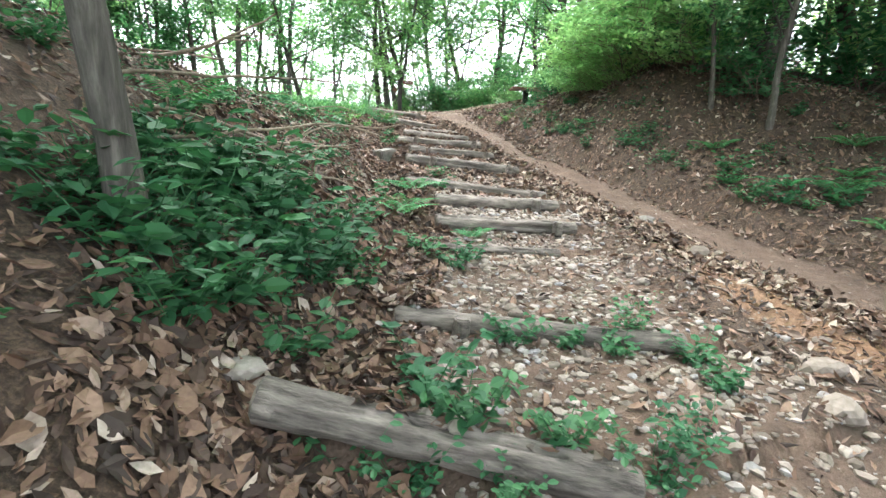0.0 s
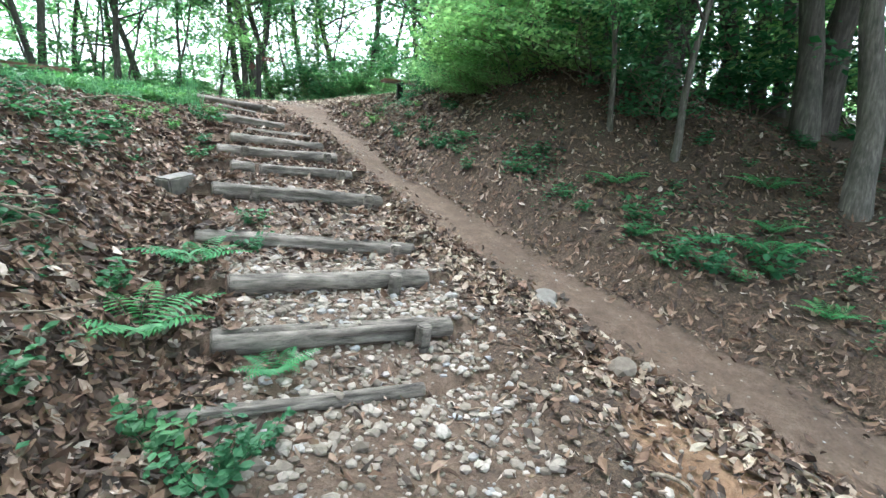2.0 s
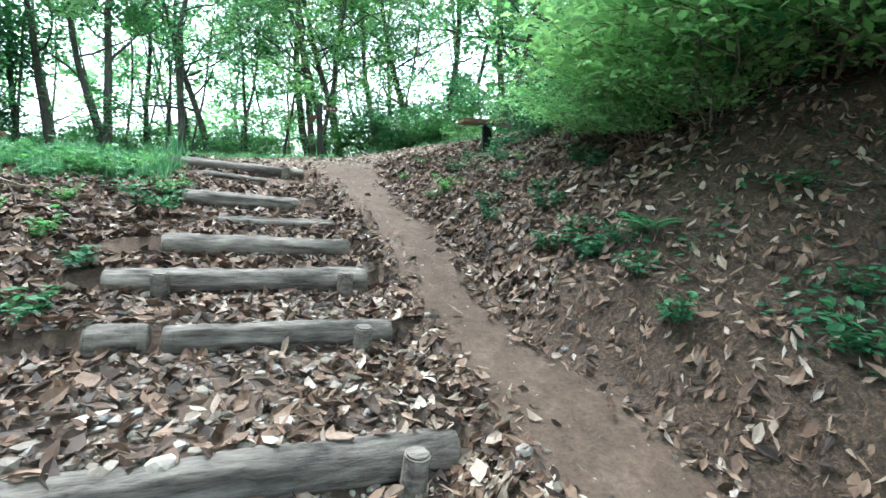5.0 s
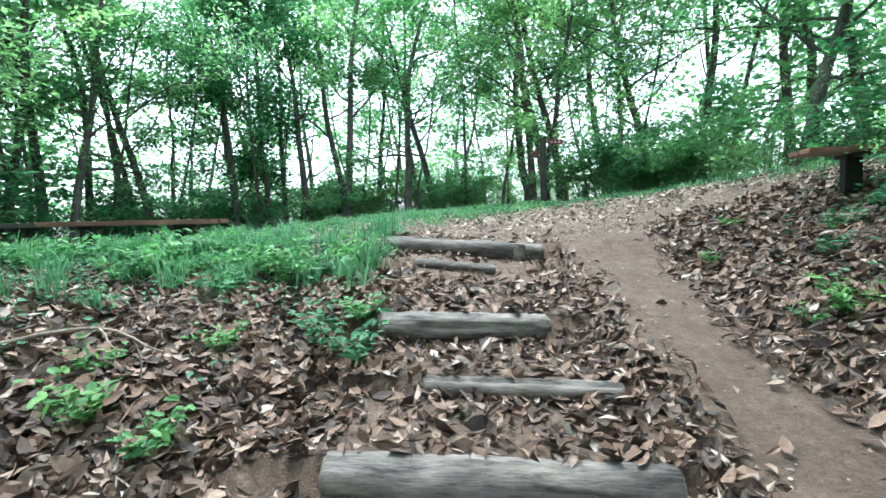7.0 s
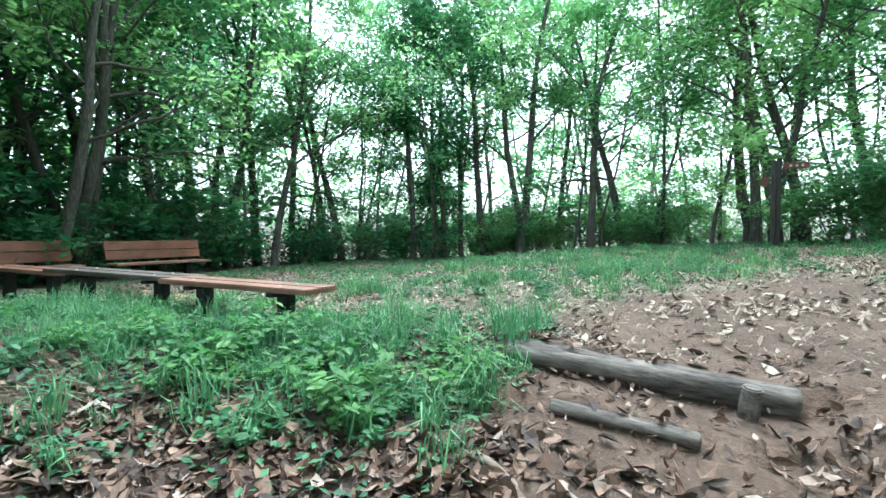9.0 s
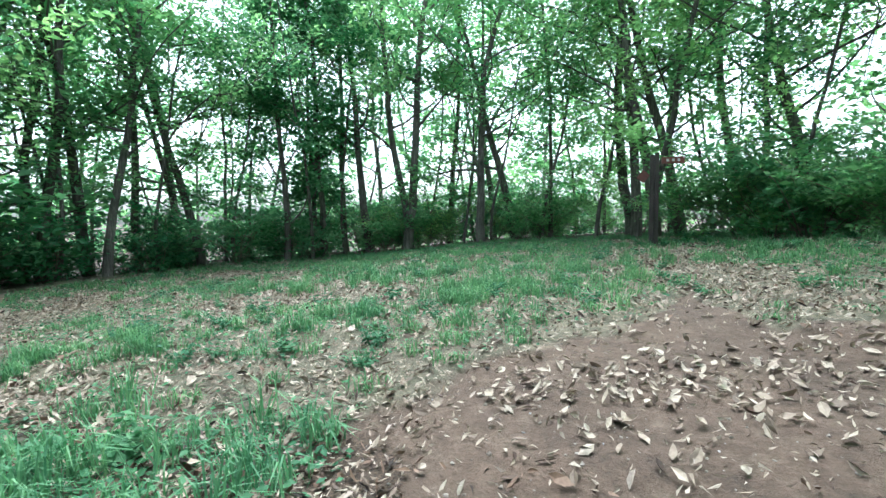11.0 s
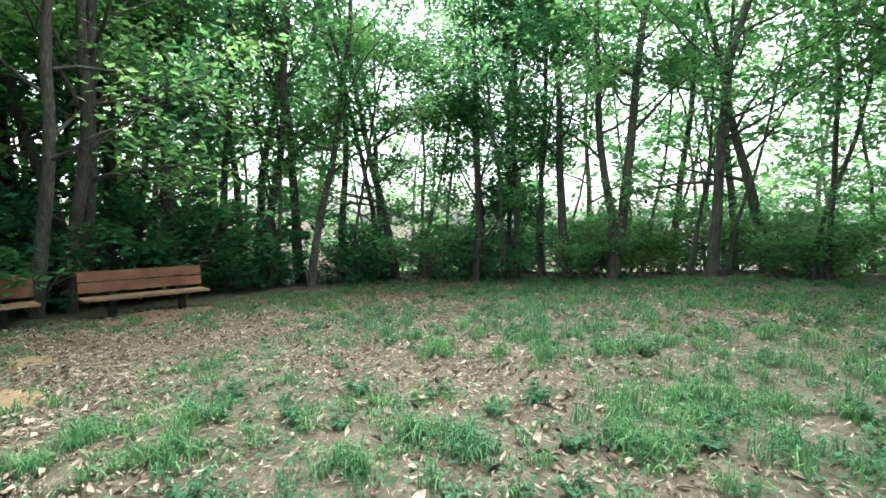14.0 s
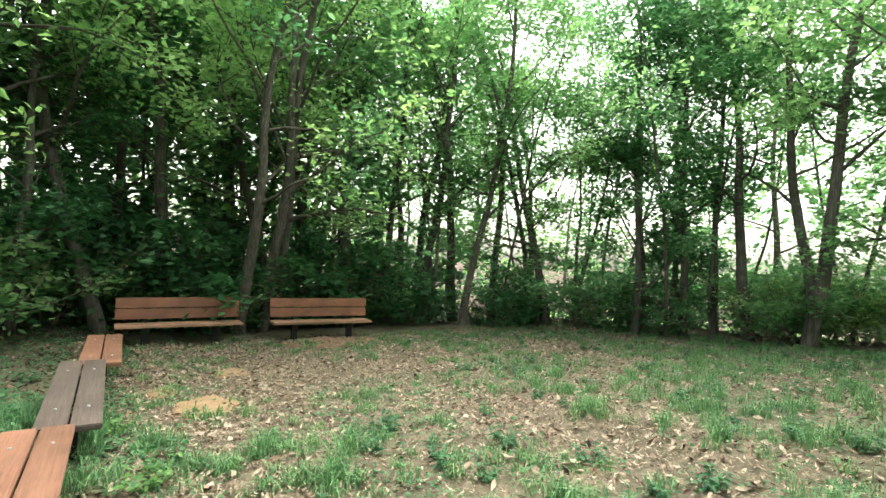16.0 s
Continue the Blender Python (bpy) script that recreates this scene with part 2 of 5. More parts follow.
RAMP = [(-40, -6.5), (-20, -3.9), (-14, -2.95), (-11, -2.55), (-8.9, -2.17), (-7.1, -1.80), (-5.75, -1.47), (-4.8, -1.24), (-3.8, -1.05),
        (-3.2, -0.85), (-2.7, -0.72), (-1.48, -0.43), (-0.4, -0.2), (0, -0.06), (0.6, -0.02)]
EDGE_L = [(-14, -2.2), (-10.4, -2.1), (-9, -1.5), (-7.1, -0.75), (-5.7, -0.65), (-3.8, -0.3), (-1.5, 0.1), (0, -0.1)]
EDGE_R = [(-14, 0.6), (-10.4, 0.3), (-9, 0.45), (-7.1, 0.9), (-5.7, 1.15), (-4.7, 1.42), (-3.2, 1.45), (-1.5, 1.3), (0, 1.45)]
TRAIL_C = [(-14, 3.0), (-10, 2.42), (-8.5, 2.27), (-7.7, 2.15), (-6.8, 2.0), (-5.6, 1.95), (-4.8, 1.93), (-4.2, 1.85), (-3.5, 1.88), (-2.8, 1.92), (-1.6, 1.9), (0, 1.95), (2, 1.9), (6, 3.0), (10, 6), (14, 10)]
TRAIL_W = [(-14, 0.6), (-8.5, 0.42), (-7.7, 0.42), (-6.8, 0.38), (-5.6, 0.38), (-4.8, 0.33), (-4.2, 0.24), (-3.5, 0.26), (-2.8, 0.3), (-1.6, 0.3), (0, 0.42), (0.8, 0.7), (1.6, 0.8), (3.2, 0.25), (4, 0.02)]
CREST_L = [(-30, -1.6), (-14, -0.9), (-9, -0.35), (-6, -0.12), (-3, -0.05), (0, -0.1)]
CREST_R = [(-30, -2.5), (-14, -1.4), (-9, -0.75), (-7, -0.3), (-5.8, 0.1), (-4.6, 0.6), (-2.5, 0.62), (-0.8, 0.42), (1, 0.40), (4, 0.45)]
def smooth_ground(x, y):
    s = table(RAMP, y)
    # clearing at the top
    top = -0.05 + (0.18 * sstep(0, 3.5, y) + 0.12 * sstep(3.5, 9, y)) * sstep(-6, 0, x) + (0.035 * x if x < 0 else 0.05 * min(x, 6))
    far = max(0.0, math.hypot(x + 2, y - 3) - 14.5)
    z = lerp(s, top, sstep(-0.4, 1.0, y))
    # banks beside the stairs
    k = 1 - sstep(-0.6, 1.2, y)
    dl = table(EDGE_L, y) - x
    if dl > 0 and k > 0:
        z += k * (table(CREST_L, y) + 0.02 * min(0, x + 3) - s) * (0.25 * sstep(0, 0.9, dl) + 0.75 * sstep(0.4, 3.2, dl))
    kr = 1 - 0.75 * sstep(0.5, 4.5, y)
    dr = x - table(TRAIL_C, y) - table(TRAIL_W, y)
    if dr > 0:
        z += kr * (table(CREST_R, y) - min(s, 0.1)) * (0.2 * sstep(0, 0.5, dr) + 0.8 * sstep(0.15, lerp(4.2, 2.4, sstep(-7.5, -4.5, y)), dr))
    if y > -2: z -= min(6.0, 0.16 * far) * sstep(-2, 4, y)
    return z
def in_stairs(x, y):
    a, b = table(EDGE_L, y), table(EDGE_R, y)
    return sstep(a - 0.25, a + 0.1, x) * (1 - sstep(b - 0.05, b + 0.3, x))
def treads(x, y):
    """Height of the stepped treads held up by the logs."""
    line = [(lerp(a[1], b[1], k), lerp(a[2], b[2], k), r) for a, b, r in LOGS
            for k in [min(1, max(0, (x - a[0]) / (b[0] - a[0])))]]
    if y < line[0][0]: return smooth_ground(x, y)
    for (y0, z0, r0), (y1, z1, r1) in zip(line, line[1:]):
        if y < y1:
            k = (y - y0) / (y1 - y0)
            return lerp(z0 - 0.02, z1 - 1.75 * r1, min(1, max(0, k * 1.0)))
    return lerp(line[-1][1] - 0.02, smooth_ground(x, y), sstep(0, 0.8, y - line[-1][0]))
def ground(x, y):
    z = smooth_ground(x, y)
    if -10.2 < y < 0.9:
        k = in_stairs(x, y)
        if k > 0: z = lerp(z, treads(x, y), k)
    return z

# ---- mesh helpers ----
rng = np.random.default_rng(7)
rnd = random.Random(11)


def mesh_of(name, verts, faces, mat, smooth=False):
    """A mesh from numpy arrays of vertices and equal-sided faces."""
    verts, faces = np.asarray(verts, np.float32).reshape(-1, 3), np.asarray(faces, np.int32)
    me = bpy.data.meshes.new(name)
    n, k = faces.shape
    me.vertices.add(len(verts))
    me.vertices.foreach_set("co", verts.ravel())
    me.loops.add(n * k)
    me.loops.foreach_set("vertex_index", faces.ravel())
    me.polygons.add(n)
    me.polygons.foreach_set("loop_start", np.arange(0, n * k, k, dtype=np.int32))
    me.polygons.foreach_set("use_smooth", np.full(n, smooth))
    me.update(calc_edges=True)
    me.materials.append(mat)
    return me


def part(name, bm, mat, parent, label="", smooth=False):
    me = bpy.data.meshes.new(name)
    bm.to_mesh(me)
    bm.free()
    if smooth:
        me.polygons.foreach_set("use_smooth", np.full(len(me.polygons), True))
    me.materials.append(mat)
    ob = new(name, me)
    ob.parent = parent
    return tagged(ob, label)


def mesh_part(name, me, parent, label=""):
    ob = new(name, me)
    ob.parent = parent
    return tagged(ob, label)


def box(size, m=None, bevel=0.006):
    bm = bmesh.new()
    bmesh.ops.create_cube(bm, size=1.0, matrix=Matrix.Diagonal((*size, 1)))
    if bevel:
        bmesh.ops.bevel(bm, geom=bm.edges[:], offset=bevel, segments=2, affect="EDGES")
    if m is not None:
        bm.transform(m)
    return bm


def thing(name, label, category, group="", kind="", at=None):
    ob = new(name)
    ob.empty_display_size = 0.1
    if at is not None:
        ob.matrix_world = at
    return tagged(ob, label, category, group, kind)


class Shape:
    """Gathers vertices and quads."""

    def __init__(self):
        self.v, self.f, self.n = [], [], 0

    def add(self, v, f):
        self.v.append(np.asarray(v, float))
        self.f.append(np.asarray(f, int) + self.n)
        self.n += len(v)

    def tube(self, pts, radii, sides=7):
        pts = np.asarray(pts, float)
        t = np.gradient(pts, axis=0)
        t /= np.linalg.norm(t, axis=1, keepdims=True) + 1e-9
        ref = np.array([1.0, 0, 0]) if abs(t[0][0]) < 0.8 else np.array([0, 1.0, 0])
        u = np.cross(t, ref)
        u /= np.linalg.norm(u, axis=1, keepdims=True) + 1e-9
        w = np.cross(t, u)
        a = np.linspace(0, 2 * np.pi, sides, endpoint=False)
        ring = np.cos(a)[None, :, None] * u[:, None] + np.sin(a)[None, :, None] * w[:, None]
        v = pts[:, None] + ring * np.asarray(radii, float)[:, None, None]
        k, i = len(pts), np.arange(sides)
        f = [np.stack([r * sides + i, r * sides + (i + 1) % sides, (r + 1) * sides + (i + 1) % sides, (r + 1) * sides + i], 1) for r in range(k - 1)]
        self.add(v.reshape(-1, 3), np.concatenate(f))

    def leaves(self, centres, size, rise=0.35, wide=0.5, droop=0.15, flat=0.55, oval=False):
        """One pointed, folded leaf of four corners at each centre."""
        c = np.asarray(centres, float)
        n = len(c)
        a = rng.uniform(0, 2 * np.pi, n)
        tilt = rng.normal(-droop, rise, n)
        d = np.stack([np.cos(a) * np.cos(tilt), np.sin(a) * np.cos(tilt), np.sin(tilt)], 1)
        up = np.array([0, 0, 1.0]) + rng.normal(0, flat, (n, 3))
        s = np.cross(d, up)
        s /= np.linalg.norm(s, axis=1, keepdims=True) + 1e-9
        nn = np.cross(s, d)
        L = (size * rng.uniform(0.6, 1.25, n))[:, None]
        base = c - d * L * 0.5
        tip = c + d * L * 0.5
        mid = c + nn * L * 0.06
        if oval:
            q, w = d * L * 0.2, s * L * wide * 0.5
            v = np.stack([base, mid - q + w * 0.9, mid + q * 0.7 + w * 0.85, tip, mid + q * 0.7 - w * 0.85, mid - q - w * 0.9], 1)
            o = np.arange(n)[:, None] * 6
            self.add(v.reshape(-1, 3), np.concatenate([o + (0, 1, 2, 3), o + (0, 3, 4, 5)]))
            return
        v = np.stack([base, mid + s * L * wide * 0.5, tip, mid - s * L * wide * 0.5], 1)
        self.add(v.reshape(-1, 3), np.arange(4 * n).reshape(n, 4))

    def mesh(self, name, mat, smooth=False):
        return mesh_of(name, np.concatenate(self.v), np.concatenate(self.f), mat, smooth)


def unit(v):
    v = np.asarray(v, float)
    return v / (np.linalg.norm(v) + 1e-9)


def bent(start, way, length, k, bend, lift=0.0):
    """Points of a limb that wanders as it grows."""
    p, d, out = np.asarray(start, float), unit(way), []
    out.append(p)
    for _ in range(k):
        d = unit(d + rng.normal(0, bend, 3) + np.array([0, 0, lift]))
        p = p + d * length / k
        out.append(p)
    return np.array(out)

# ---- ground ----


def trail_mask(x, y):
    ragged = 0.13 * noise.noise((x * 1.9, y * 1.9, 4)) + 0.07 * noise.noise((x * 6, y * 6, 6))
    d = abs(x - table(TRAIL_C, y) + ragged) / table(TRAIL_W, y)
    k = 1 - sstep(0.7, 1.35, d)
    if y > -1.5:
        # trodden fan at the top of the steps
        k = max(k, (1 - sstep(0.7, 1.15, math.hypot((x - 2.25) / 2.15, (y - 1.05) / 1.65) + ragged)) * sstep(-1.5, -0.3, y))
    return k


def tread_mask(x, y):
    return in_stairs(x, y) if -12 < y < 0.4 else 0.0


def turf_mask(x, y):
    k = sstep(0.2, 1.6, y) * (1 - sstep(10, 14, math.hypot(x + 2, y - 4)))
    k = max(k, (1 - sstep(0.3, 1.5, abs(y + 0.3))) * (1 - sstep(-0.6, 0.1, x)) * 0.9)
    return k * (1 - trail_mask(x, y))


def ochre_mask(x, y):
    """Yellowish subsoil laid bare beside the foot of the trail."""
    return 1 - sstep(0.5, 1.1, math.hypot((x - 1.45) / 0.6, (y + 9.2) / 1.3))


def floor_z(x, y):
    """The ground's height with its small unevenness."""
    rough = noise.noise((x * 1.3, y * 1.3, 0)) * 0.045 + noise.noise((x * 5, y * 5, 3)) * 0.018
    return ground(x, y) + rough * (1 - 0.7 * max(trail_mask(x, y), tread_mask(x, y)))


def build_ground():
    def axis(spans, far):
        """Grid lines: even steps within the spans, wider and wider outside them."""
        mid = np.unique(np.concatenate([np.arange(a, b + 1e-6, s) for a, b, s in spans]).round(4))
        lo, hi, d = [mid[0]], [mid[-1]], spans[0][2]
        while lo[-1] > -far:
            d *= 1.25
            lo.append(lo[-1] - d)
        d = spans[-1][2]
        while hi[-1] < far:
            d *= 1.25
            hi.append(hi[-1] + d)
        return np.concatenate([np.array(lo[:0:-1]), mid, np.array(hi[1:])])

    xs = axis([(-10.5, -5.0, 0.16), (-5.0, 4.6, 0.06), (4.6, 8.0, 0.12)], 600)
    ys = axis([(-11.6, 3.0, 0.06), (3.0, 14.0, 0.16)], 600)
    nx, ny = len(xs), len(ys)
    v, cover = np.zeros((ny, nx, 3), np.float32), np.zeros((ny, nx, 4), np.float32)
    for j, y in enumerate(ys):
        for i, x in enumerate(xs):
            if -40 < x < 40 and -40 < y < 45:
                cover[j, i] = (max(trail_mask(x, y), 0.75 * tread_mask(x, y)), turf_mask(x, y), ochre_mask(x, y), 1)
                z = floor_z(x, y)
            else:
                z = ground(max(-40, min(40, x)), max(-40, min(45, y)))
            v[j, i] = (x, y, z)
    i, j = np.meshgrid(np.arange(nx - 1), np.arange(ny - 1))
    a = (j * nx + i).ravel()
    me = mesh_of("ground", v.reshape(-1, 3), np.stack([a, a + 1, a + nx + 1, a + nx], 1), M_GROUND, True)
    col = me.color_attributes.new("cover", "FLOAT_COLOR", "POINT")
    col.data.foreach_set("color", cover.ravel())
    return tagged(new("ground", me), "brown forest floor of trodden soil and leaf mould with thin turf on the clearing", "ground", kind="structure")


build_ground()


# ---- log steps ----
def log_mesh(length, r, seed, worn=0.0):
    """A weathered log along +x from 0: uneven round section with long cracks and cut ends."""
    rr = random.Random(seed)
    sides, rows = 26, 36
    v, f = [], []
    ph = [rr.uniform(0, 6.28) for _ in range(6)]
    cracks = [(rr.uniform(0, 6.28), rr.uniform(0.0, 0.5) * length, rr.uniform(0.45, 1.0) * length) for _ in range(8)]
    for i in range(rows + 1):
        x = length * i / rows
        for s in range(sides):
            a = 2 * math.pi * s / sides
            q = r * (1 + 0.05 * math.sin(2 * a + ph[0] + x) + 0.04 * math.sin(3 * a + ph[1] + 2.3 * x) + 0.035 * math.sin(5 * x + ph[2]) + rr.uniform(-0.025, 0.025)
                     + 0.13 * noise.noise((x * 5 + seed * 7, math.cos(a) * 1.2, math.sin(a) * 1.2)))
            for ca, x0, x1 in cracks:
                if x0 < x < x1 and abs((a - ca + math.pi) % (2 * math.pi) - math.pi) < 0.19:
                    q *= 0.74
            if worn and math.sin(a) < -0.1 and worn > 0:
                q *= 1 - worn * max(0, math.sin(math.pi * x / length))
            v.append((x, math.cos(a) * q, math.sin(a) * q))
    for i in range(rows):
        for s in range(sides):
            f.append((i * sides + s, i * sides + (s + 1) % sides, (i + 1) * sides + (s + 1) % sides, (i + 1) * sides + s))
    bm = bmesh.new()
    vs = [bm.verts.new(p) for p in v]
    for q in f:
        bm.faces.new([vs[k] for k in q])
    for base, sign in ((0, -1), (rows * sides, 1)):
        ring = [vs[base + s] for s in range(sides)]
        inner = [bm.verts.new((w.co.x + sign * 0.008, w.co.y * 0.82, w.co.z * 0.82)) for w in ring]
        for s in range(sides):
            t = (s + 1) % sides
            bm.faces.new([ring[s], ring[t], inner[t], inner[s]])
        bm.faces.new(inner)
    bmesh.ops.recalc_face_normals(bm, faces=bm.faces[:])
    return bm


STAKES = [(), (0.22,), (), (0.83,), (0.78,), (0.88,), (0.2, 0.88), (0.88,), (0.2, 0.9), (), (), (), (), (0.85,)]
LOG_LABELS = ["grey weathered timber log lying across the foot of the trail", "half-buried cracked log step with a wooden stake", "thin rotten log step sunk in gravel",
              "grey round log step above pale gravel", "round log step held by a wooden stake", "long grey log step with a gnawed end", "thick grey log step held by two stakes",
              "broken grey log step in dry leaves", "thick split log step held by two stakes", "dark cracked log step in dry leaves", "rotten log step nearly buried in soil",
              "dark round log step among dry leaves", "thin grey stick laid as a step", "dark weathered log step at the top of the stairs"]
for k, ((a, b, r), stakes, label) in enumerate(zip(LOGS, STAKES, LOG_LABELS)):
    a, b = Vector(a) - Vector((0, 0, r)), Vector(b) - Vector((0, 0, r))
    step = thing("log_step", label, "log", "log steps of the stairs", at=Matrix.Translation(a) @ (b - a).to_track_quat("X", "Z").to_matrix().to_4x4())
    length = (b - a).length
    if k == 7:
        # broken: a stub apart from the rest
        bm = log_mesh(length * 0.78, r, k)
        bm.transform(pose(length * 0.22, 0, 0))
        part("timber", bm, M_LOG, step, smooth=True)
        part("stub", log_mesh(length * 0.17, r * 0.95, 77), M_LOG, step, "broken-off stub of the log", True)
    else:
        part("timber", log_mesh(length, r, k, 0.3 if k == 8 else 0.0), M_LOG, step, smooth=True)
    for x in (-0.006, length + 0.006):
        if r > 0.045:
            bm = bmesh.new()
            bmesh.ops.create_cone(bm, cap_ends=True, segments=18, radius1=r * 0.80, radius2=r * 0.80, depth=0.016)
            bm.transform(pose(x, 0, 0, 0, 90, 0))
            part("cut_end", bm, M_LOG_END, step, "sawn end of the log with darker heartwood")
    for q in stakes:
        bm = bmesh.new()
        bmesh.ops.create_cone(bm, cap_ends=True, segments=12, radius1=0.052, radius2=0.048, depth=0.34)
        bmesh.ops.bevel(bm, geom=[e for e in bm.edges if abs(e.verts[0].co.z - 0.17) < 1e-4 and abs(e.verts[1].co.z - 0.17) < 1e-4], offset=0.008, segments=2, affect="EDGES")
        bm.transform(pose(length * q, -r - 0.045, -0.12 + r * 0.4, 6, 0, 0))
        part("stake", bm, M_LOG, step, "short round wooden stake driven into the soil")

# ---- benches ----


def bench(label, at, length, plank, back=None, legs=0.36, group="benches of the clearing"):
    """A park bench: planks along x on two iron legs; the seat's front is on -y."""
    ob = thing("park_bench", label, "bench", group, at=at)
    for k in (0, 1):
        part("seat_plank", box((length, 0.19, 0.045), pose(rnd.uniform(-0.01, 0.01), -0.1 + 0.205 * k, legs + 0.0225), 0.008), plank, ob)
    if back:
        for k in (0, 1):
            part("back_plank", box((length, 0.035, 0.19), pose(0, 0.235 + 0.035 * k, legs + 0.2 + 0.2 * k, -9, 0, 0), 0.008), back, ob)
    for s in (-1, 1):
        x = s * length * 0.28
        leg = part("leg", box((0.12, 0.10, legs + 0.1), pose(x, 0, (legs - 0.1) / 2 - 0.02), 0.008), M_IRON, ob, "black iron leg")
        part("bracket", box((0.07, 0.40, 0.035), pose(x, 0.0, legs - 0.019), 0.005), M_IRON, leg)
        for y in (-0.1, 0.105):
            bm = bmesh.new()
            bmesh.ops.create_cone(bm, cap_ends=True, segments=10, radius1=0.013, radius2=0.010, depth=0.012)
            bm.transform(pose(x + 0.02 * s, y, legs + 0.048))
            part("bolt", bm, M_BOLT, ob, "pale galvanised bolt head")
        if back:
            part("back_bracket", box((0.06, 0.03, 0.52), pose(x, 0.265, legs + 0.2, -9, 0, 0), 0.004), M_IRON, leg)
    return ob


bench("red-brown park bench with a slatted backrest at the wood's edge", pose(-9.25, 1.70, -0.365, 0, 0, 91.5), 2.08, M_PLANK_PALE, M_PLANK)
bench("red-brown park bench with backrest beside bare trodden soil", pose(-9.2, 4.38, -0.385, 0, 0, 87), 2.12, M_PLANK_PALE, M_PLANK)
bench("backless red-brown plank bench with worn pale seat in the grass", pose(-2.53, 0.33, -0.16, 0, 0.5, 0.5), 1.68, M_PLANK_ORANGE)
bench("backless dark-stained plank bench between two paler ones", pose(-4.37, 0.46, -0.15, 0, 0.5, 1), 2.1, M_PLANK_DARK)
bench("backless red-brown plank bench near the wood's edge", pose(-6.35, 0.58, -0.19, 0, 0.5, 0), 1.75, M_PLANK_ORANGE)
bench("backless brown plank bench on top of the leafy bank", pose(4.36, -0.30, 0.265, 0, 0, -12), 1.7, M_PLANK_ORANGE)

# ---- signpost ----
sign = thing("signpost", "dark brown double timber signpost with small direction boards", "signpost", at=pose(2.97, 9.05, floor_z(2.97, 9.05) - 0.05))
part("post", box((0.078, 0.09, 1.88), pose(-0.044, 0, 0.94), 0.01), M_POST, sign)
part("post", box((0.078, 0.09, 1.92), pose(0.044, 0.012, 0.96), 0.01), M_POST, sign)
board = part("direction_board", box((0.42, 0.03, 0.13), pose(0.33, -0.03, 1.76), 0.006), M_SIGN, sign, "small brown direction board with pale marks")
for k in range(3):
    part("mark", box((0.045, 0.008, 0.05), pose(0.23 + 0.1 * k, -0.048, 1.76), 0.002), M_WHITE, board, "pale unreadable mark")
part("direction_board", box((0.17, 0.03, 0.20), pose(-0.20, 0.03, 1.46, 0, 38, 0), 0.006), M_SIGN_RED, sign, "red-brown arrow board")

# ---- trees ----


def tree_meshes(name, height, radius, first, spread, clumps, leaf, lean=(0, 0), leaf_mat=None, size=0.17, per=36, limbs=11, low=0.0):
    """Trunk with limbs, and a ragged crown of leaves gathered at the ends of the twigs."""
    wood, crown = Shape(), Shape()
    stem = bent((0, 0, -0.35), (lean[0], lean[1], 1), height, 12, 0.075, 0.03)
    rad = radius * np.linspace(1, 0.14, 13) ** 0.85
    rad[0] *= 1.25
    rad[1] *= 1.06
    wood.tube(stem, rad, 9)
    ends = []
    for k in range(limbs):
        q = first + (0.97 - first) * (k + rng.uniform(0, 0.7)) / limbs
        i = min(11, int(q * 12))
        p = stem[i] + (stem[i + 1] - stem[i]) * (q * 12 - i)
        a = k * 2.4 + rng.uniform(-0.5, 0.5)
        up = rng.uniform(0.25, 0.9)
        ln = spread * (1.15 - 0.7 * abs(q - 0.5)) * rng.uniform(0.6, 1.1)
        r0 = max(0.012, rad[i] * 0.42)
        limb = bent(p, (math.cos(a), math.sin(a), up), ln, 6, 0.16, 0.03)
        wood.tube(limb, r0 * np.linspace(1, 0.2, 7), 4)
        for _ in range(4):
            j = rng.integers(2, 7)
            twig = bent(limb[j], unit(limb[min(j, 5) + 1 if j < 6 else 6] - limb[j - 1]) + rng.normal(0, 0.6, 3), ln * 0.42, 4, 0.2, 0.02)
            wood.tube(twig[::2], r0 * 0.32 * np.linspace(1, 0.3, 3), 3)
            ends += [twig[2], twig[3], twig[4]]
        ends += [limb[5], limb[6]]
    ends = np.array(ends)
    if len(ends) < clumps:
        ends = np.concatenate([ends, ends[rng.integers(0, len(ends), clumps - len(ends))] + rng.normal(0, 0.35, (clumps - len(ends), 3))])
    ends = ends[rng.permutation(len(ends))[:clumps]]
    spots = np.concatenate([e + rng.normal(0, 1, (int(per * 1.1), 3)) * (0.28, 0.28, 0.115) for e in ends])
    crown.leaves(spots, size)
    return wood.mesh("trunk", M_BARK, True), crown.mesh("crown", leaf_mat or M_LEAF)


def make_tree(meshes, at, label, group, name="tree"):
    ob = thing(name, label, "tree", group, at=at)
    mesh_part("trunk", meshes[0], ob)
    mesh_part("crown", meshes[1], ob)
    return ob


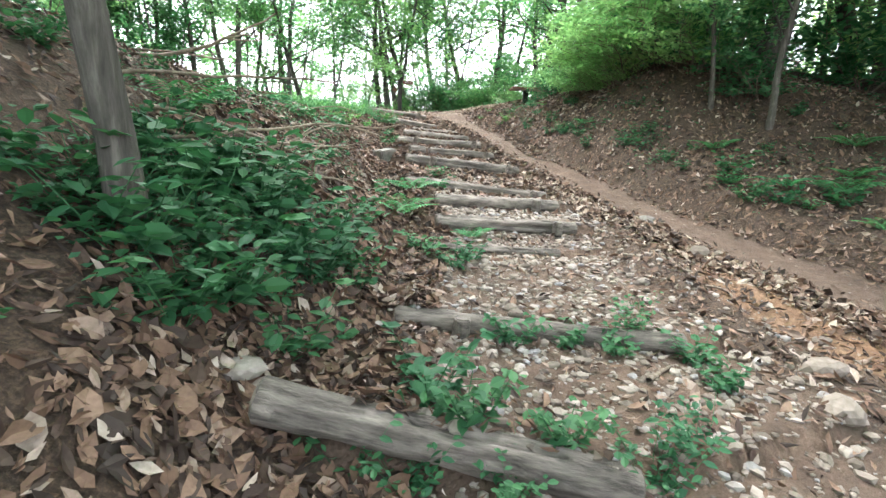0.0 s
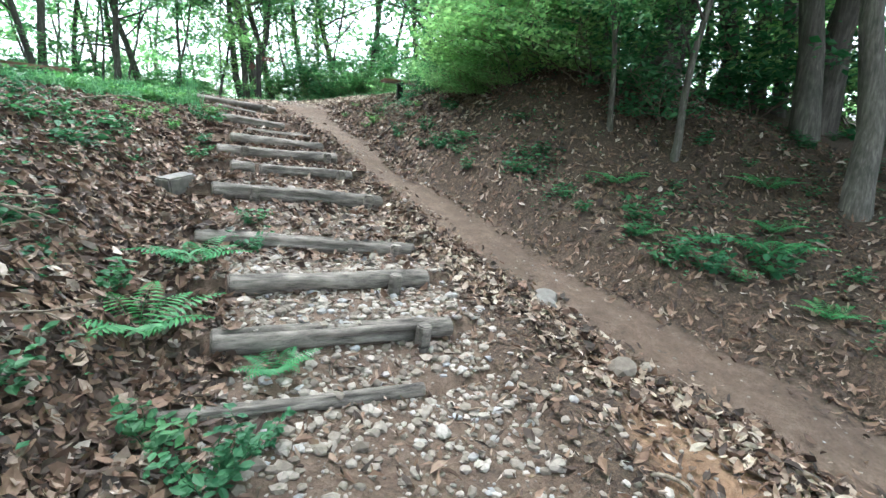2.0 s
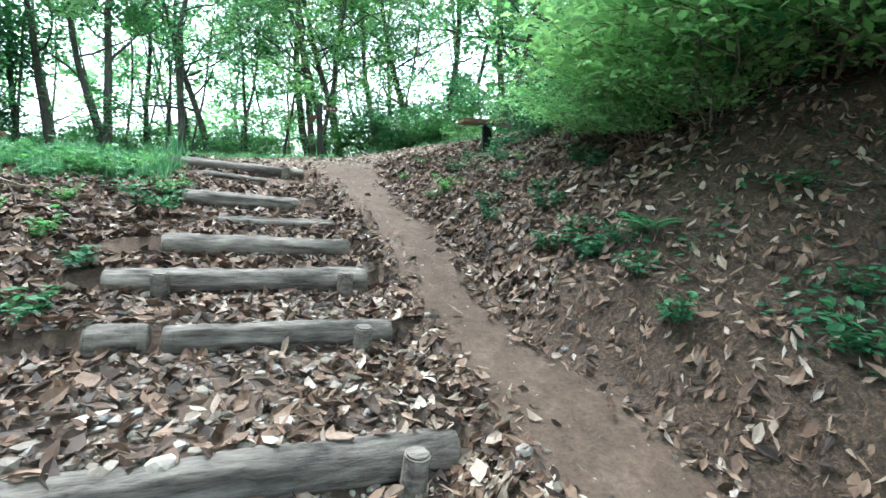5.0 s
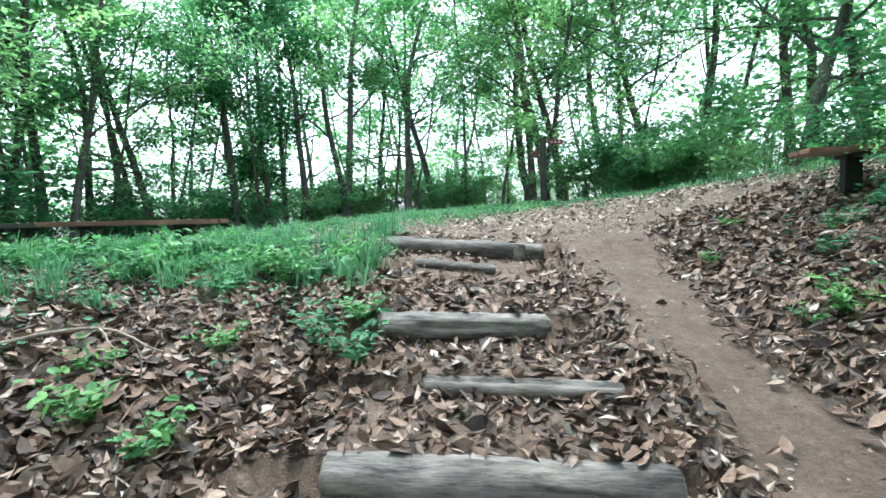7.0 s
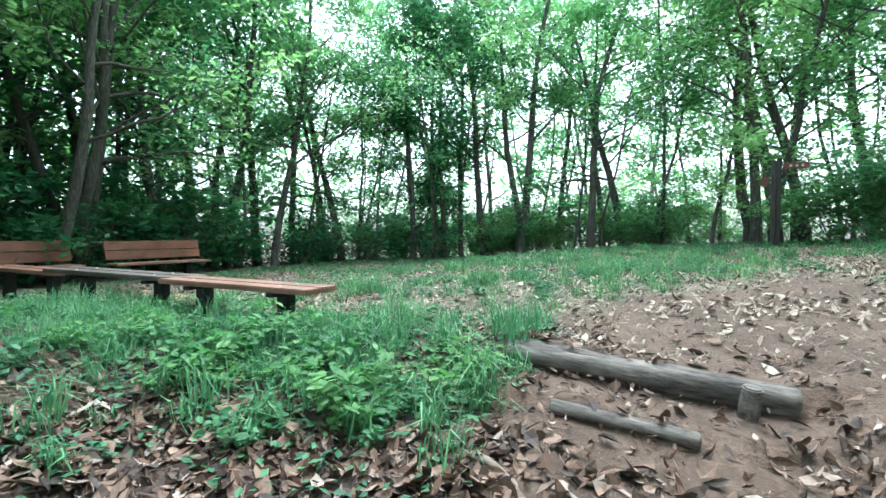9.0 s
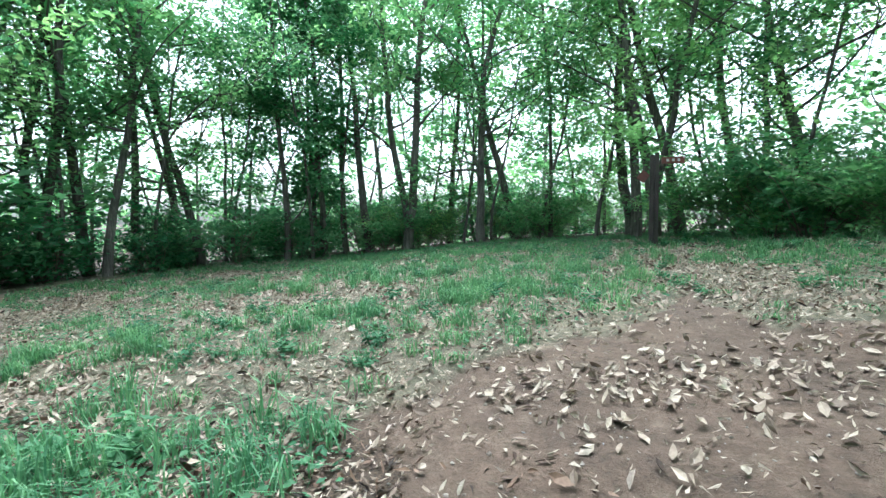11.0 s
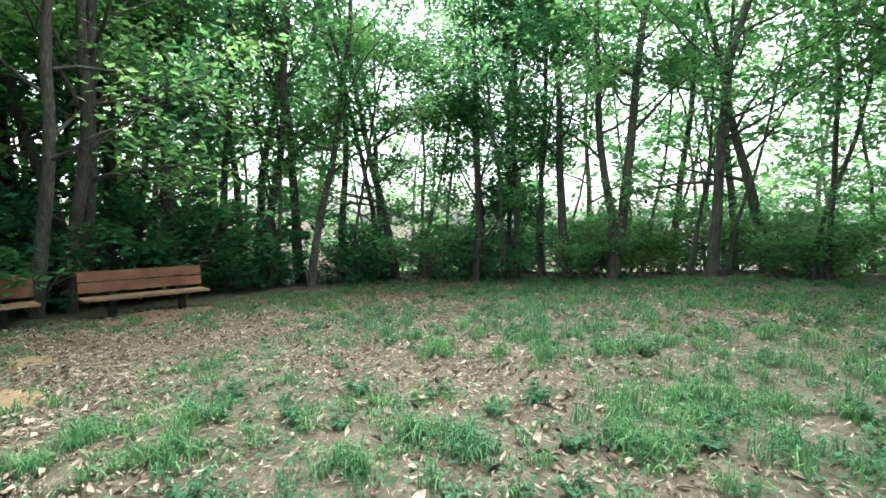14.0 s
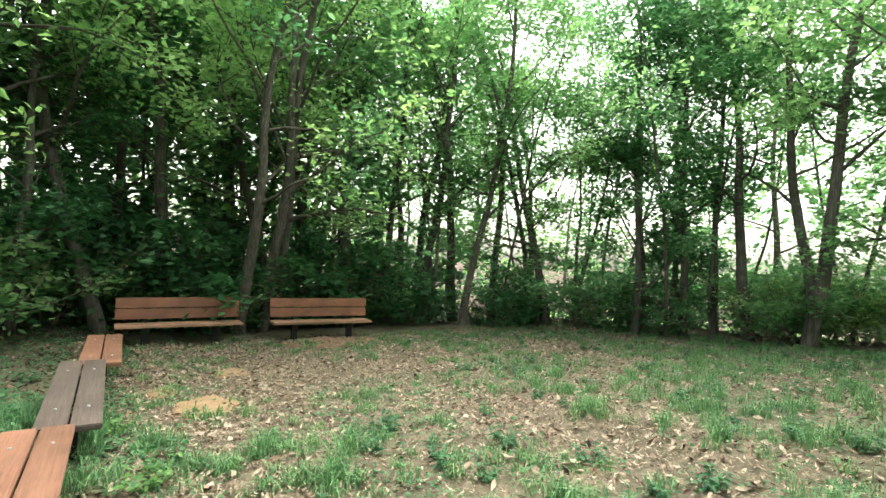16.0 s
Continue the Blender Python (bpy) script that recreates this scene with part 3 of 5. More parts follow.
KINDS = [
    tree_meshes("a", 10.5, 0.13, 0.24, 2.6, 175, 0, (0.02, 0.02), M_LEAF, 0.165, 26),
    tree_meshes("b", 12.0, 0.13, 0.28, 3.0, 180, 0, (0.10, 0.0), M_LEAF, 0.17, 26),
    tree_meshes("c", 9.5, 0.09, 0.18, 2.3, 150, 0, (-0.06, 0.05), M_LEAF_LIME, 0.16, 21),
    tree_meshes("d", 11.0, 0.10, 0.10, 2.4, 220, 0, (0.0, 0.03), M_LEAF_DARK_SHADE, 0.17, 24),
    tree_meshes("e", 9.0, 0.06, 0.22, 1.9, 120, 0, (0.05, -0.05), M_LEAF, 0.16, 20),
    tree_meshes("f", 11.5, 0.165, 0.36, 3.3, 180, 0, (0.04, 0.0), M_LEAF_LIME, 0.17, 26),
    # fewer, larger leaves for the depth of the wood
    tree_meshes("g", 10.5, 0.13, 0.12, 2.9, 150, 0, (0.03, 0.02), M_LEAF, 0.32, 7),
    tree_meshes("h", 12.0, 0.10, 0.12, 2.7, 150, 0, (-0.04, 0.03), M_LEAF_LIME, 0.32, 7),
    tree_meshes("j", 10.0, 0.14, 0.32, 3.3, 180, 0, (0.08, 0.0), M_LEAF_LIME, 0.16, 22, 13),
    tree_meshes("i", 9.0, 0.07, 0.04, 2.4, 190, 0, (0.0, 0.0), M_LEAF_DARK_SHADE, 0.35, 9),
    # dense high crown, shaped to keep sky light off the banks
    tree_meshes("k", 9.5, 0.19, 0.36, 3.7, 260, 0, (0.06, 0.03), M_LEAF_DARK_SHADE, 0.2, 30, 14),
    tree_meshes("l", 9.5, 0.16, 0.30, 4.3, 240, 0, (0.05, 0.0), M_LEAF_LIME, 0.15, 22, 15),
    tree_meshes("m", 10.0, 0.055, 0.42, 1.9, 70, 0, (0.03, 0.02), M_LEAF, 0.16, 18, 9),
    tree_meshes("n", 8.5, 0.075, 0.24, 3.0, 260, 0, (0.06, -0.05), M_LEAF, 0.15, 26, 13),
    # boughs lengthened and leaves thickened to shade the right bank
    tree_meshes("o", 9.0, 0.20, 0.34, 5.6, 470, 0, (0.02, 0.03), M_LEAF_DARK_SHADE, 0.2, 34, 16),
]
TREE_LABELS = ["slender grey-barked oak with bright green leaves", "tall leaning oak with a high green crown", "thin young tree with light yellow-green leaves",
               "dark-leaved tree with foliage down its trunk", "thin sapling-like tree with sparse green leaves", "stout oak trunk with a high bright crown",
               "green tree in the depth of the wood", "light green tree in the depth of the wood", "broad green tree spreading over the benches", "tree in the depth of the wood with leaves coloured dark for shade", "stout dark-barked tree with a broad high green crown made to shade the banks", "large tree with long boughs of yellow-green leaves above the benches", "thin dark pole-like tree with a small high crown", "slim pale-barked tree leaning over the shady bank", "stout tree with dark boughs widened to shade the bank"]
placed = []


def edge(a):
    """Distance of the wood's edge from the middle of the clearing, by direction."""
    c, s = math.cos(a), math.sin(a)
    return 1 / math.hypot(c / (8.6 if c < 0 else 8.4), s / (9.8 if s > 0 else 7.5))


def plant_tree(x, y, kind, turn=None, scale=1.0, group="trees round the clearing"):
    m = pose(x, y, floor_z(x, y) - 0.02, 0, 0, rnd.uniform(0, 360) if turn is None else turn) @ Matrix.Diagonal((scale, scale, scale * rnd.uniform(0.92, 1.1), 1))
    ob = make_tree(KINDS[kind], m, TREE_LABELS[kind], group)
    placed.append((x, y))
    return ob


FIXED = [(-11.5, 8.1, 1, 1.0), (-11.3, 9.3, 5, 0.95), (-11.0, 10.5, 0, 1.0), (-10.2, 11.4, 2, 1.1), (-9.9, 13.0, 4, 1.1), (-9.9, 14.4, 4, 1.2), (-8.0, 13.9, 3, 1.0),
         (-7.3, 14.3, 3, 0.95), (-6.3, 15.0, 3, 1.05), (-5.1, 14.3, 5, 0.9), (-3.7, 14.4, 1, 1.05), (-1.3, 14.4, 0, 1.1), (0.9, 14.7, 4, 1.15), (2.2, 13.1, 2, 0.7), (3.2, 13.5, 5, 1.0),
         (4.6, 14.8, 1, 1.0), (3.5, 12.0, 2, 1.1), (6.0, 12.2, 3, 0.9), (8.2, 9.5, 2, 1.0), (9.0, 6.0, 0, 1.0), (8.2, 3.0, 5, 1.0), (10.5, 1.0, 1, 1.0),
         (-10.2, -0.9, 3, 0.9), (-11.6, 1.6, 5, 1.0), (-10.8, 3.5, 1, 1.0), (-11.8, 8.8, 4, 1.0), (-11.4, 12.6, 0, 1.0), (-13.0, 0.3, 1, 1.0), (-12.8, 5.5, 3, 0.95), (-10.8, -2.6, 0, 1.0), (-8.8, -3.4, 3, 0.8),
         (5.75, -5.0, 14, 1.1), (8.3, -4.6, 5, 1.0), (8.95, -4.9, 1, 1.0), (8.2, -5.6, 0, 0.9), (6.0, -6.95, 10, 0.8), (4.85, -7.95, 10, 0.66), (9.5, -8.5, 5, 1.0), (7.5, -10.0, 0, 1.0),
         (-7.0, -6.0, 0, 1.0), (-6.2, -9.5, 1, 0.95), (-8.5, -8.0, 2, 1.0), (7.2, -1.4, 3, 0.8),
         (-11.2, -3.0, 3, 0.9), (-12.6, -1.4, 9, 1.1), (-12.4, 2.5, 9, 1.0), (-13.6, -4.0, 9, 1.1), (-14.2, 1.0, 6, 1.1), (-13.8, 3.9, 9, 1.2), (-12.0, -5.2, 6, 1.0), (-15.5, -1.5, 6, 1.1), (-15.5, 6.0, 6, 1.0), (-9.5, -5.0, 4, 1.0),
         # mostly added for shade; those left of and below the steps stay unseen
         (-4.9, -6.9, 10, 0.9), (-5.1, -4.7, 10, 0.8), (-4.0, -10.4, 5, 1.0), (-1.5, -13.4, 1, 1.0), (1.6, -13.8, 5, 1.0), (-5.2, -12.0, 3, 1.0), (6.6, -12.4, 1, 1.0), (6.3, -3.6, 10, 0.85), (-4.3, -8.7, 3, 0.8), (9.6, -6.9, 6, 0.9), (10.6, -4.9, 9, 1.0), (11.0, -9.0, 6, 1.0), (9.0, -10.6, 9, 1.0), (12.2, -7.0, 6, 1.1), (11.8, -2.8, 6, 1.1), (6.9, -2.6, 10, 0.9), (7.2, -6.6, 10, 1.0), (6.9, -3.9, 0, 0.9), (-10.4, -1.7, 8, 1.0), (-10.6, 0.5, 8, 1.0), (-10.5, 2.9, 8, 0.95), (-10.7, 5.6, 8, 1.0), (-9.4, -3.2, 8, 0.95), (-9.9, -1.4, 4, 0.9), (-11.9, 4.3, 8, 1.0), (-4.7, -5.5, 10, 0.85)]
# trees standing round the clearing, and unseen ones added to shade steps and banks
for x, y, kind, scale in FIXED:
    plant_tree(x, y, kind, None, scale)
plant_tree(-11.15, 3.75, 11, 20, 1.0)
plant_tree(-10.2, 8.8, 1, 60, 0.9)
plant_tree(-6.62, 13.0, 4, 0, 1.0)
plant_tree(-7.4, 12.7, 3, 40, 1.05)
plant_tree(-6.5, 13.7, 3, 120, 1.1)
plant_tree(-3.8, 14.2, 5, 10, 1.0)
plant_tree(3.2, 12.6, 0, 0, 1.1)
plant_tree(3.65, 12.2, 1, 180, 1.0)
plant_tree(-9.6, 11.6, 11, 250, 0.9)
for x, y, kind, scale in [(4.5, 13.3, 11, 1.0), (5.8, 12.8, 1, 1.0), (6.7, 11.2, 11, 0.95), (7.4, 9.5, 0, 1.0), (8.9, 11.4, 7, 1.0), (9.6, 8.2, 6, 1.0), (-0.3, 16.2, 11, 1.0)]:
    plant_tree(x, y, kind, None, scale)
for _ in range(22):
    a = rnd.uniform(0.28, 0.98) * math.pi
    d = edge(a) + rnd.uniform(0.5, 5.0)
    plant_tree(-2 + d * math.cos(a), 4 + d * math.sin(a), 12, None, rnd.uniform(0.8, 1.1), "thin poles in the wood")
plant_tree(-2.55, -8.95, 13, 225, 1.0)
# trees added so that their crowns shade the right bank
for x, y, kind, scale in [(5.2, -2.3, 13, 0.75), (5.6, -8.9, 10, 0.9), (4.45, -4.95, 13, 0.62), (4.3, -6.35, 13, 0.62), (4.1, -5.6, 13, 0.5), (4.7, -3.6, 13, 0.6)]:
    plant_tree(x, y, kind, None, scale, "trees over the leafy bank")

for x, y, kind, scale in [(-3.0, 17.3, 6, 1.0), (-2.0, 20.6, 7, 1.05), (-6.6, 19.8, 6, 1.05), (-1.2, 16.9, 0, 1.0)]:
    plant_tree(x, y, kind, None, scale, "trees of the deep wood")


def clear_of_walk(x, y, gap):
    """Away from the stairs, the trail and the clearing."""
    if y < 0.5 and table(EDGE_L, y) - gap - 2.2 < x < table(TRAIL_C, y) + 2.6 + gap:
        return False
    return math.hypot(x - 0, y + 12) > 3.0


def scatter(count, near, far, kinds, gap, group, low=0.85, high=1.15):
    made = tries = 0
    while made < count and tries < 6000:
        tries += 1
        a = rnd.uniform(-math.pi, math.pi)
        d = edge(a) + rnd.uniform(near, far)
        x, y = -2 + d * math.cos(a), 4 + d * math.sin(a)
        if not clear_of_walk(x, y, 1.0) or min(math.hypot(x - p, y - q) for p, q in placed) < gap:
            continue
        kind = rnd.choice(kinds)
        # the west's shade is put into leaf colour: darkest trees only there
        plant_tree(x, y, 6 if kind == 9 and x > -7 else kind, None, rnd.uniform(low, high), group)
        made += 1


scatter(16, 0.8, 6.0, (0, 2, 4, 4, 4, 4), 1.0, "trees of the wood's edge")
# the depth of the wood behind the benches, shade coloured into its leaves
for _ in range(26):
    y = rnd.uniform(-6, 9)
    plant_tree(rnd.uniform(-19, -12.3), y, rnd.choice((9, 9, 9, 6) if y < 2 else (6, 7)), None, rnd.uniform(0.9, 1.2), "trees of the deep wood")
scatter(28, 6.0, 24.0, (6, 6, 7), 2.2, "trees of the deep wood")


# the wood goes on: a thicket far behind the trunks
for mat, seed in ((M_LEAF, 1), (M_LEAF_LIME, 2)):
    n = 4600
    a = rng.uniform(0, 6.2832, n)
    d = rng.uniform(21, 36, n)
    px, py = -2 + d * np.cos(a), 4 + d * np.sin(a)
    up = rng.random(n) ** 1.5 * (3.4 + 2.2 * np.sin(a * 9 + seed) + 1.4 * np.sin(a * 23 + 2 * seed))
    thicket = Shape()
    thicket.leaves([(x, y, floor_z(x, y) + max(0.1, h)) for x, y, h in zip(px, py, up) if clear_of_walk(x, y, 2.0)], 0.6)
    for _ in range(480):
        b, e = rng.uniform(0, 6.2832), rng.uniform(20, 36)
        x, y = -2 + e * math.cos(b), 4 + e * math.sin(b)
        if clear_of_walk(x, y, 2.0):
            thicket.leaves(rng.normal(0, 1, (13, 3)) * (0.8, 0.8, 0.45) + (x, y, floor_z(x, y) + 3 + 11 * rng.random() ** 1.2), 0.55)
    tagged(new("far_thicket", thicket.mesh("far_thicket", mat)), "green thicket far off between the trunks", "undergrowth", kind="stuff")

# ---- shrubs and undergrowth ----


def shrub_mesh(height, spread, clumps, mat, size=0.09, per=30, stems=7, lean=(0, 0), above=0.02):
    wood, crown = Shape(), Shape()
    ends = []
    for k in range(stems):
        a = rng.uniform(0, 6.28)
        stem = bent((0.06 * math.cos(a), 0.06 * math.sin(a), -0.1), (0.6 * math.cos(a) + lean[0], 0.6 * math.sin(a) + lean[1], 1.0), height * rng.uniform(0.75, 1.1), 7, 0.16, 0.02)
        wood.tube(stem, 0.014 * np.linspace(1, 0.25, 8), 4)
        for j in range(1, 8):
            b = rng.uniform(0, 6.28)
            twig = bent(stem[j], (math.cos(b), math.sin(b), 0.3), spread * rng.uniform(0.3, 0.75), 4, 0.2)
            wood.tube(twig[::2], 0.006 * np.linspace(1, 0.3, 3), 3)
            ends += [twig[2], twig[3], twig[4]]
    ends = np.array(ends)
    ends = ends[rng.integers(0, len(ends), clumps)]
    spots = np.concatenate([e + rng.normal(0, 1, (per, 3)) * (0.17, 0.17, 0.09) for e in ends])
    crown.leaves(spots[spots[:, 2] > above], size)
    return wood.mesh("branchwork", M_TWIG, True), crown.mesh("foliage", mat)


# the first shrub's dark leaf colour carries the shade under the trees
SHRUBS = [shrub_mesh(1.8, 1.4, 70, M_LEAF_DARK_SHADE, 0.16, 19), shrub_mesh(2.5, 1.6, 80, M_LEAF, 0.16, 18), shrub_mesh(1.0, 0.9, 60, M_WEED, 0.11, 20), shrub_mesh(2.6, 1.6, 125, M_LEAF_LIME, 0.10, 25),
          shrub_mesh(1.4, 1.3, 110, M_LEAF_LIME, 0.10, 24, 7, (-0.75, -0.05), 0.16)]
SHRUB_LABELS = ["woodland shrub at the wood's edge with leaves coloured dark for shade", "green leafy shrub under the trees", "low dark green bush on the forest floor", "bright green overhanging shrub on the bank", "leafy green bush drooping over the bank"]


def plant_shrub(x, y, kind, scale=1.0, group="shrubs under the trees", turn=None):
    ob = thing("shrub", SHRUB_LABELS[kind], "shrub", group, at=pose(x, y, floor_z(x, y), 0, 0, rnd.uniform(0, 360) if turn is None else turn) @ Matrix.Scale(scale, 4))
    for me in SHRUBS[kind]:
        tagged(mesh_part(me.name.split(".")[0], me, ob), kind="stuff")


made = 0
while made < 88:
    a = rnd.uniform(-math.pi, math.pi)
    d = edge(a) + abs(rnd.gauss(0, 1)) * 2.6 + 0.4
    x, y = -2 + d * math.cos(a), 4 + d * math.sin(a)
    if not clear_of_walk(x, y, 0.8) or (a < -0.3 and a > -2.4) or (-10.9 < x < -7.5 and -0.5 < y < 6.8):
        continue
    # shade in the west is coloured in: mostly dark-leaved shrubs there
    plant_shrub(x, y, rnd.choice((0, 0, 0, 1, 2) if x < -7 else (3, 1, 1, 1, 3, 2)), rnd.uniform(0.6, 1.1))
    made += 1
# overhanging bushes on the bank beside the trail
for x, y, kind, s in [(4.75, -2.3, 3, 0.85), (5.0, -3.15, 3, 1.0), (5.5, -2.0, 1, 1.0), (4.8, -4.3, 0, 0.8), (6.2, -3.4, 1, 1.1), (5.9, -0.9, 3, 0.9), (7.0, -5.8, 0, 1.0), (6.5, -1.6, 1, 1.1),
                      (6.6, 1.2, 1, 1.0), (6.9, 3.0, 0, 1.0), (-4.6, -4.5, 2, 0.9), (-5.4, -6.4, 0, 0.8), (-4.4, -8.2, 2, 0.8), (7.8, -7.4, 0, 0.9), (-7.4, -2.9, 0, 0.9),
                      (8.8, -6.6, 3, 1.1), (9.3, -8.2, 1, 1.1), (10.2, -5.6, 3, 1.2), (8.4, -9.6, 0, 1.1), (10.5, -7.2, 0, 1.3), (7.6, -4.0, 1, 0.8), (9.8, -3.6, 3, 1.2), (5.6, 10.4, 1, 1.0), (6.4, 9.2, 1, 1.1), (4.6, 11.4, 1, 0.9), (6.9, 7.6, 1, 1.0)]:
    plant_shrub(x, y, kind, s, "bushes on the banks")
for x, y, s, turn in [(3.85, -3.45, 0.85, 0), (3.9, -3.95, 1.05, 5), (4.15, -4.4, 1.1, 10), (4.6, -3.5, 1.0, 0), (4.5, -2.8, 0.7, -10), (4.3, -4.95, 0.9, 15), (3.75, -2.7, 0.6, 0),
                      (3.5, -3.5, 0.5, 0), (3.65, -3.95, 0.55, 10), (3.6, -3.05, 0.5, -5), (3.9, -3.7, 0.75, 0)]:
    plant_shrub(x, y, 4, s, "bushes on the banks", turn)
# dark-leaved bushes added in place of the bank's shaded hollow
for x, y, kind, s in [(4.2, -4.6, 0, 0.6), (4.5, -5.3, 0, 0.65), (3.95, -4.1, 2, 0.8), (4.7, -5.9, 2, 0.8)]:
    plant_shrub(x, y, kind, s, "dark bushes under the overhanging leaves")
# shade behind the benches, given by the dark leaf colour of these shrubs
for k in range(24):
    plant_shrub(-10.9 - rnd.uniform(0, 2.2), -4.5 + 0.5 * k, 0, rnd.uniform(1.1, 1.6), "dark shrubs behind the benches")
plant_shrub(4.5, -1.0, 3, 0.42, "bushes on the banks")
plant_shrub(3.8, -1.2, 2, 0.6, "bushes on the banks")
plant_shrub(4.15, -1.55, 2, 0.7, "bushes on the banks")

for x, y in [(-2.1, 17.5), (0.7, 17.8), (-5.7, 17.5), (-9.2, 14.4)]:
    for _ in range(4):
        plant_shrub(x + rnd.gauss(0, 1.3), y + rnd.gauss(0, 0.8), rnd.choice((0, 1, 1)), rnd.uniform(0.9, 1.3))

# ---- low plants ----


def weed_mesh(height, leaf, count, mat):
    """A leafy herb: thin stalks with pointed leaves in tiers."""
    stalks, leaves = Shape(), Shape()
    spots = []
    for _ in range(count):
        a = rng.uniform(0, 6.28)
        stem = bent((0.03 * math.cos(a), 0.03 * math.sin(a), -0.02), (0.7 * math.cos(a), 0.7 * math.sin(a), 1), height * rng.uniform(0.5, 1.1), 4, 0.12)
        stalks.tube(stem[::2], 0.003 * np.linspace(1, 0.6, 3), 3)
        for p in stem[1:]:
            for _ in range(3):
                b = rng.uniform(0, 6.28)
                spots.append(p + np.array([math.cos(b), math.sin(b), 0.1]) * leaf * 0.6)
    leaves.leaves(spots, leaf, 0.25, 0.55, 0.2, 0.3, True)
    return stalks.mesh("branchwork", mat), leaves.mesh("foliage", mat)


def fern_mesh():
    stalks, leaves = Shape(), Shape()
    v, f = [], []
    for k in range(9):
        a = k * 0.7 + rng.uniform(-0.2, 0.2)
        out = np.array([math.cos(a), math.sin(a), 0])
        side = np.array([-math.sin(a), math.cos(a), 0])
        ln, rise = rng.uniform(0.32, 0.5), rng.uniform(0.5, 0.9)
        q = np.linspace(0, 1, 15)
        pts = out * (q * ln)[:, None] + np.array([0, 0, 1]) * (ln * 1.5 * rise * (q - 0.62 * q * q))[:, None]
        stalks.tube(pts[::3], 0.003 * np.linspace(1, 0.4, 5), 3)
        for p, t in zip(pts[2:], q[2:]):
            w = 0.105 * math.sin(math.pi * min(1, 0.15 + 0.85 * t) ** 0.8) + 0.012
            for s in (-1, 1):
                tip = p + side * s * w + out * 0.03 - np.array([0, 0, 0.25 * w])
                n = len(v)
                v += [p - out * 0.008, (p + tip) / 2 - out * 0.016 + np.array([0, 0, 0.006]), tip, (p + tip) / 2 + out * 0.016 + np.array([0, 0, 0.006])]
                f.append((n, n + 1, n + 2, n + 3))
    leaves.add(v, f)
    return stalks.mesh("branchwork", M_FERN), leaves.mesh("foliage", M_FERN)


WEEDS = [weed_mesh(0.34, 0.085, 9, M_WEED), weed_mesh(0.22, 0.06, 10, M_WEED), weed_mesh(0.30, 0.06, 16, M_HERB), weed_mesh(0.50, 0.085, 12, M_WEED), weed_mesh(0.42, 0.10, 9, M_HERB)]
FERN = fern_mesh()
WEED_LABELS = ["dark green broad-leaved weed on the forest floor", "small green herb among dry leaves", "bright yellow-green weed on the grassy bank", "tall broad-leaved green herb beside the steps", "light green leafy seedling in deep leaf litter"]


def plant_low(x, y, kind, scale=1.0, group="weeds beside the path"):
    meshes, label, name = (FERN, "green fern with feathery arching fronds in leaf litter", "fern") if kind == 9 else (WEEDS[kind], WEED_LABELS[kind], "weed")
    ob = thing(name, label, name if kind == 9 else "plant", "ferns" if kind == 9 else group, at=pose(x, y, floor_z(x, y), 0, 0, rnd.uniform(0, 360)) @ Matrix.Scale(scale, 4))
    for me in meshes:
        tagged(mesh_part(me.name.split(".")[0], me, ob), kind="stuff")


for x, y, s in [(3.75, -7.75, 0.9), (4.1, -7.6, 0.6), (3.32, -8.4, 0.5), (3.5, -7.3, 0.55), (3.1, -6.9, 0.5), (-0.62, -6.2, 0.75), (-0.95, -6.95, 0.85), (-0.35, -7.3, 0.5),
                (2.9, -4.2, 0.5), (3.6, -6.2, 0.7), (-2.6, -7.4, 0.9), (4.7, -7.2, 0.8)]:
    plant_low(x, y, 9, s)
for x, y, kind, s in [(-1.85, -8.65, 3, 1.0), (-2.1, -8.35, 3, 1.15), (-2.35, -8.75, 3, 1.15), (-1.9, -8.1, 3, 1.1), (-1.6, -8.5, 3, 0.8), (-1.7, -8.3, 0, 1.2), (-2.0, -8.95, 3, 0.8), (-2.5, -8.3, 0, 1.3), (-1.6, -8.0, 0, 1.0), (-2.7, -8.9, 3, 0.9), (-1.95, -9.2, 0, 1.0),
                      (-1.45, -9.55, 0, 0.9), (-1.35, -9.75, 1, 1.1), (-1.0, -9.85, 1, 0.9), (-2.35, -9.35, 0, 1.0), (-0.75, -8.95, 1, 1.0), (-0.2, -9.15, 1, 0.9), (0.2, -9.3, 0, 0.7), (-0.45, -9.0, 1, 0.8), (0.05, -9.6, 1, 0.8),
                      (-0.9, -7.6, 1, 1.0), (-0.75, -7.9, 1, 1.0), (-0.55, -7.75, 0, 0.6), (-0.2, -5.9, 0, 0.6), (-0.1, -5.5, 1, 0.8), (-0.3, -3.55, 1, 0.9), (-0.2, -3.05, 1, 0.8), (-0.05, -1.75, 3, 0.6), (0.1, -1.9, 0, 0.8),
                      (-1.35, -4.4, 0, 1.0), (-1.7, -4.0, 1, 1.2), (-1.1, -3.5, 1, 1.1), (-1.9, -3.2, 0, 1.0), (2.6, -4.0, 1, 0.9), (2.8, -3.3, 1, 0.8), (2.6, -4.7, 1, 0.8), (2.9, -5.3, 0, 0.8), (2.55, -2.9, 1, 0.7),
                      (3.0, -6.0, 1, 0.9), (3.3, -6.7, 0, 1.0), (3.1, -7.6, 0, 1.0), (2.9, -7.3, 1, 1.0), (3.5, -7.9, 0, 1.1), (3.0, -2.4, 1, 0.7), (2.6, -1.9, 2, 0.8)]:
    plant_low(x, y, kind, s)
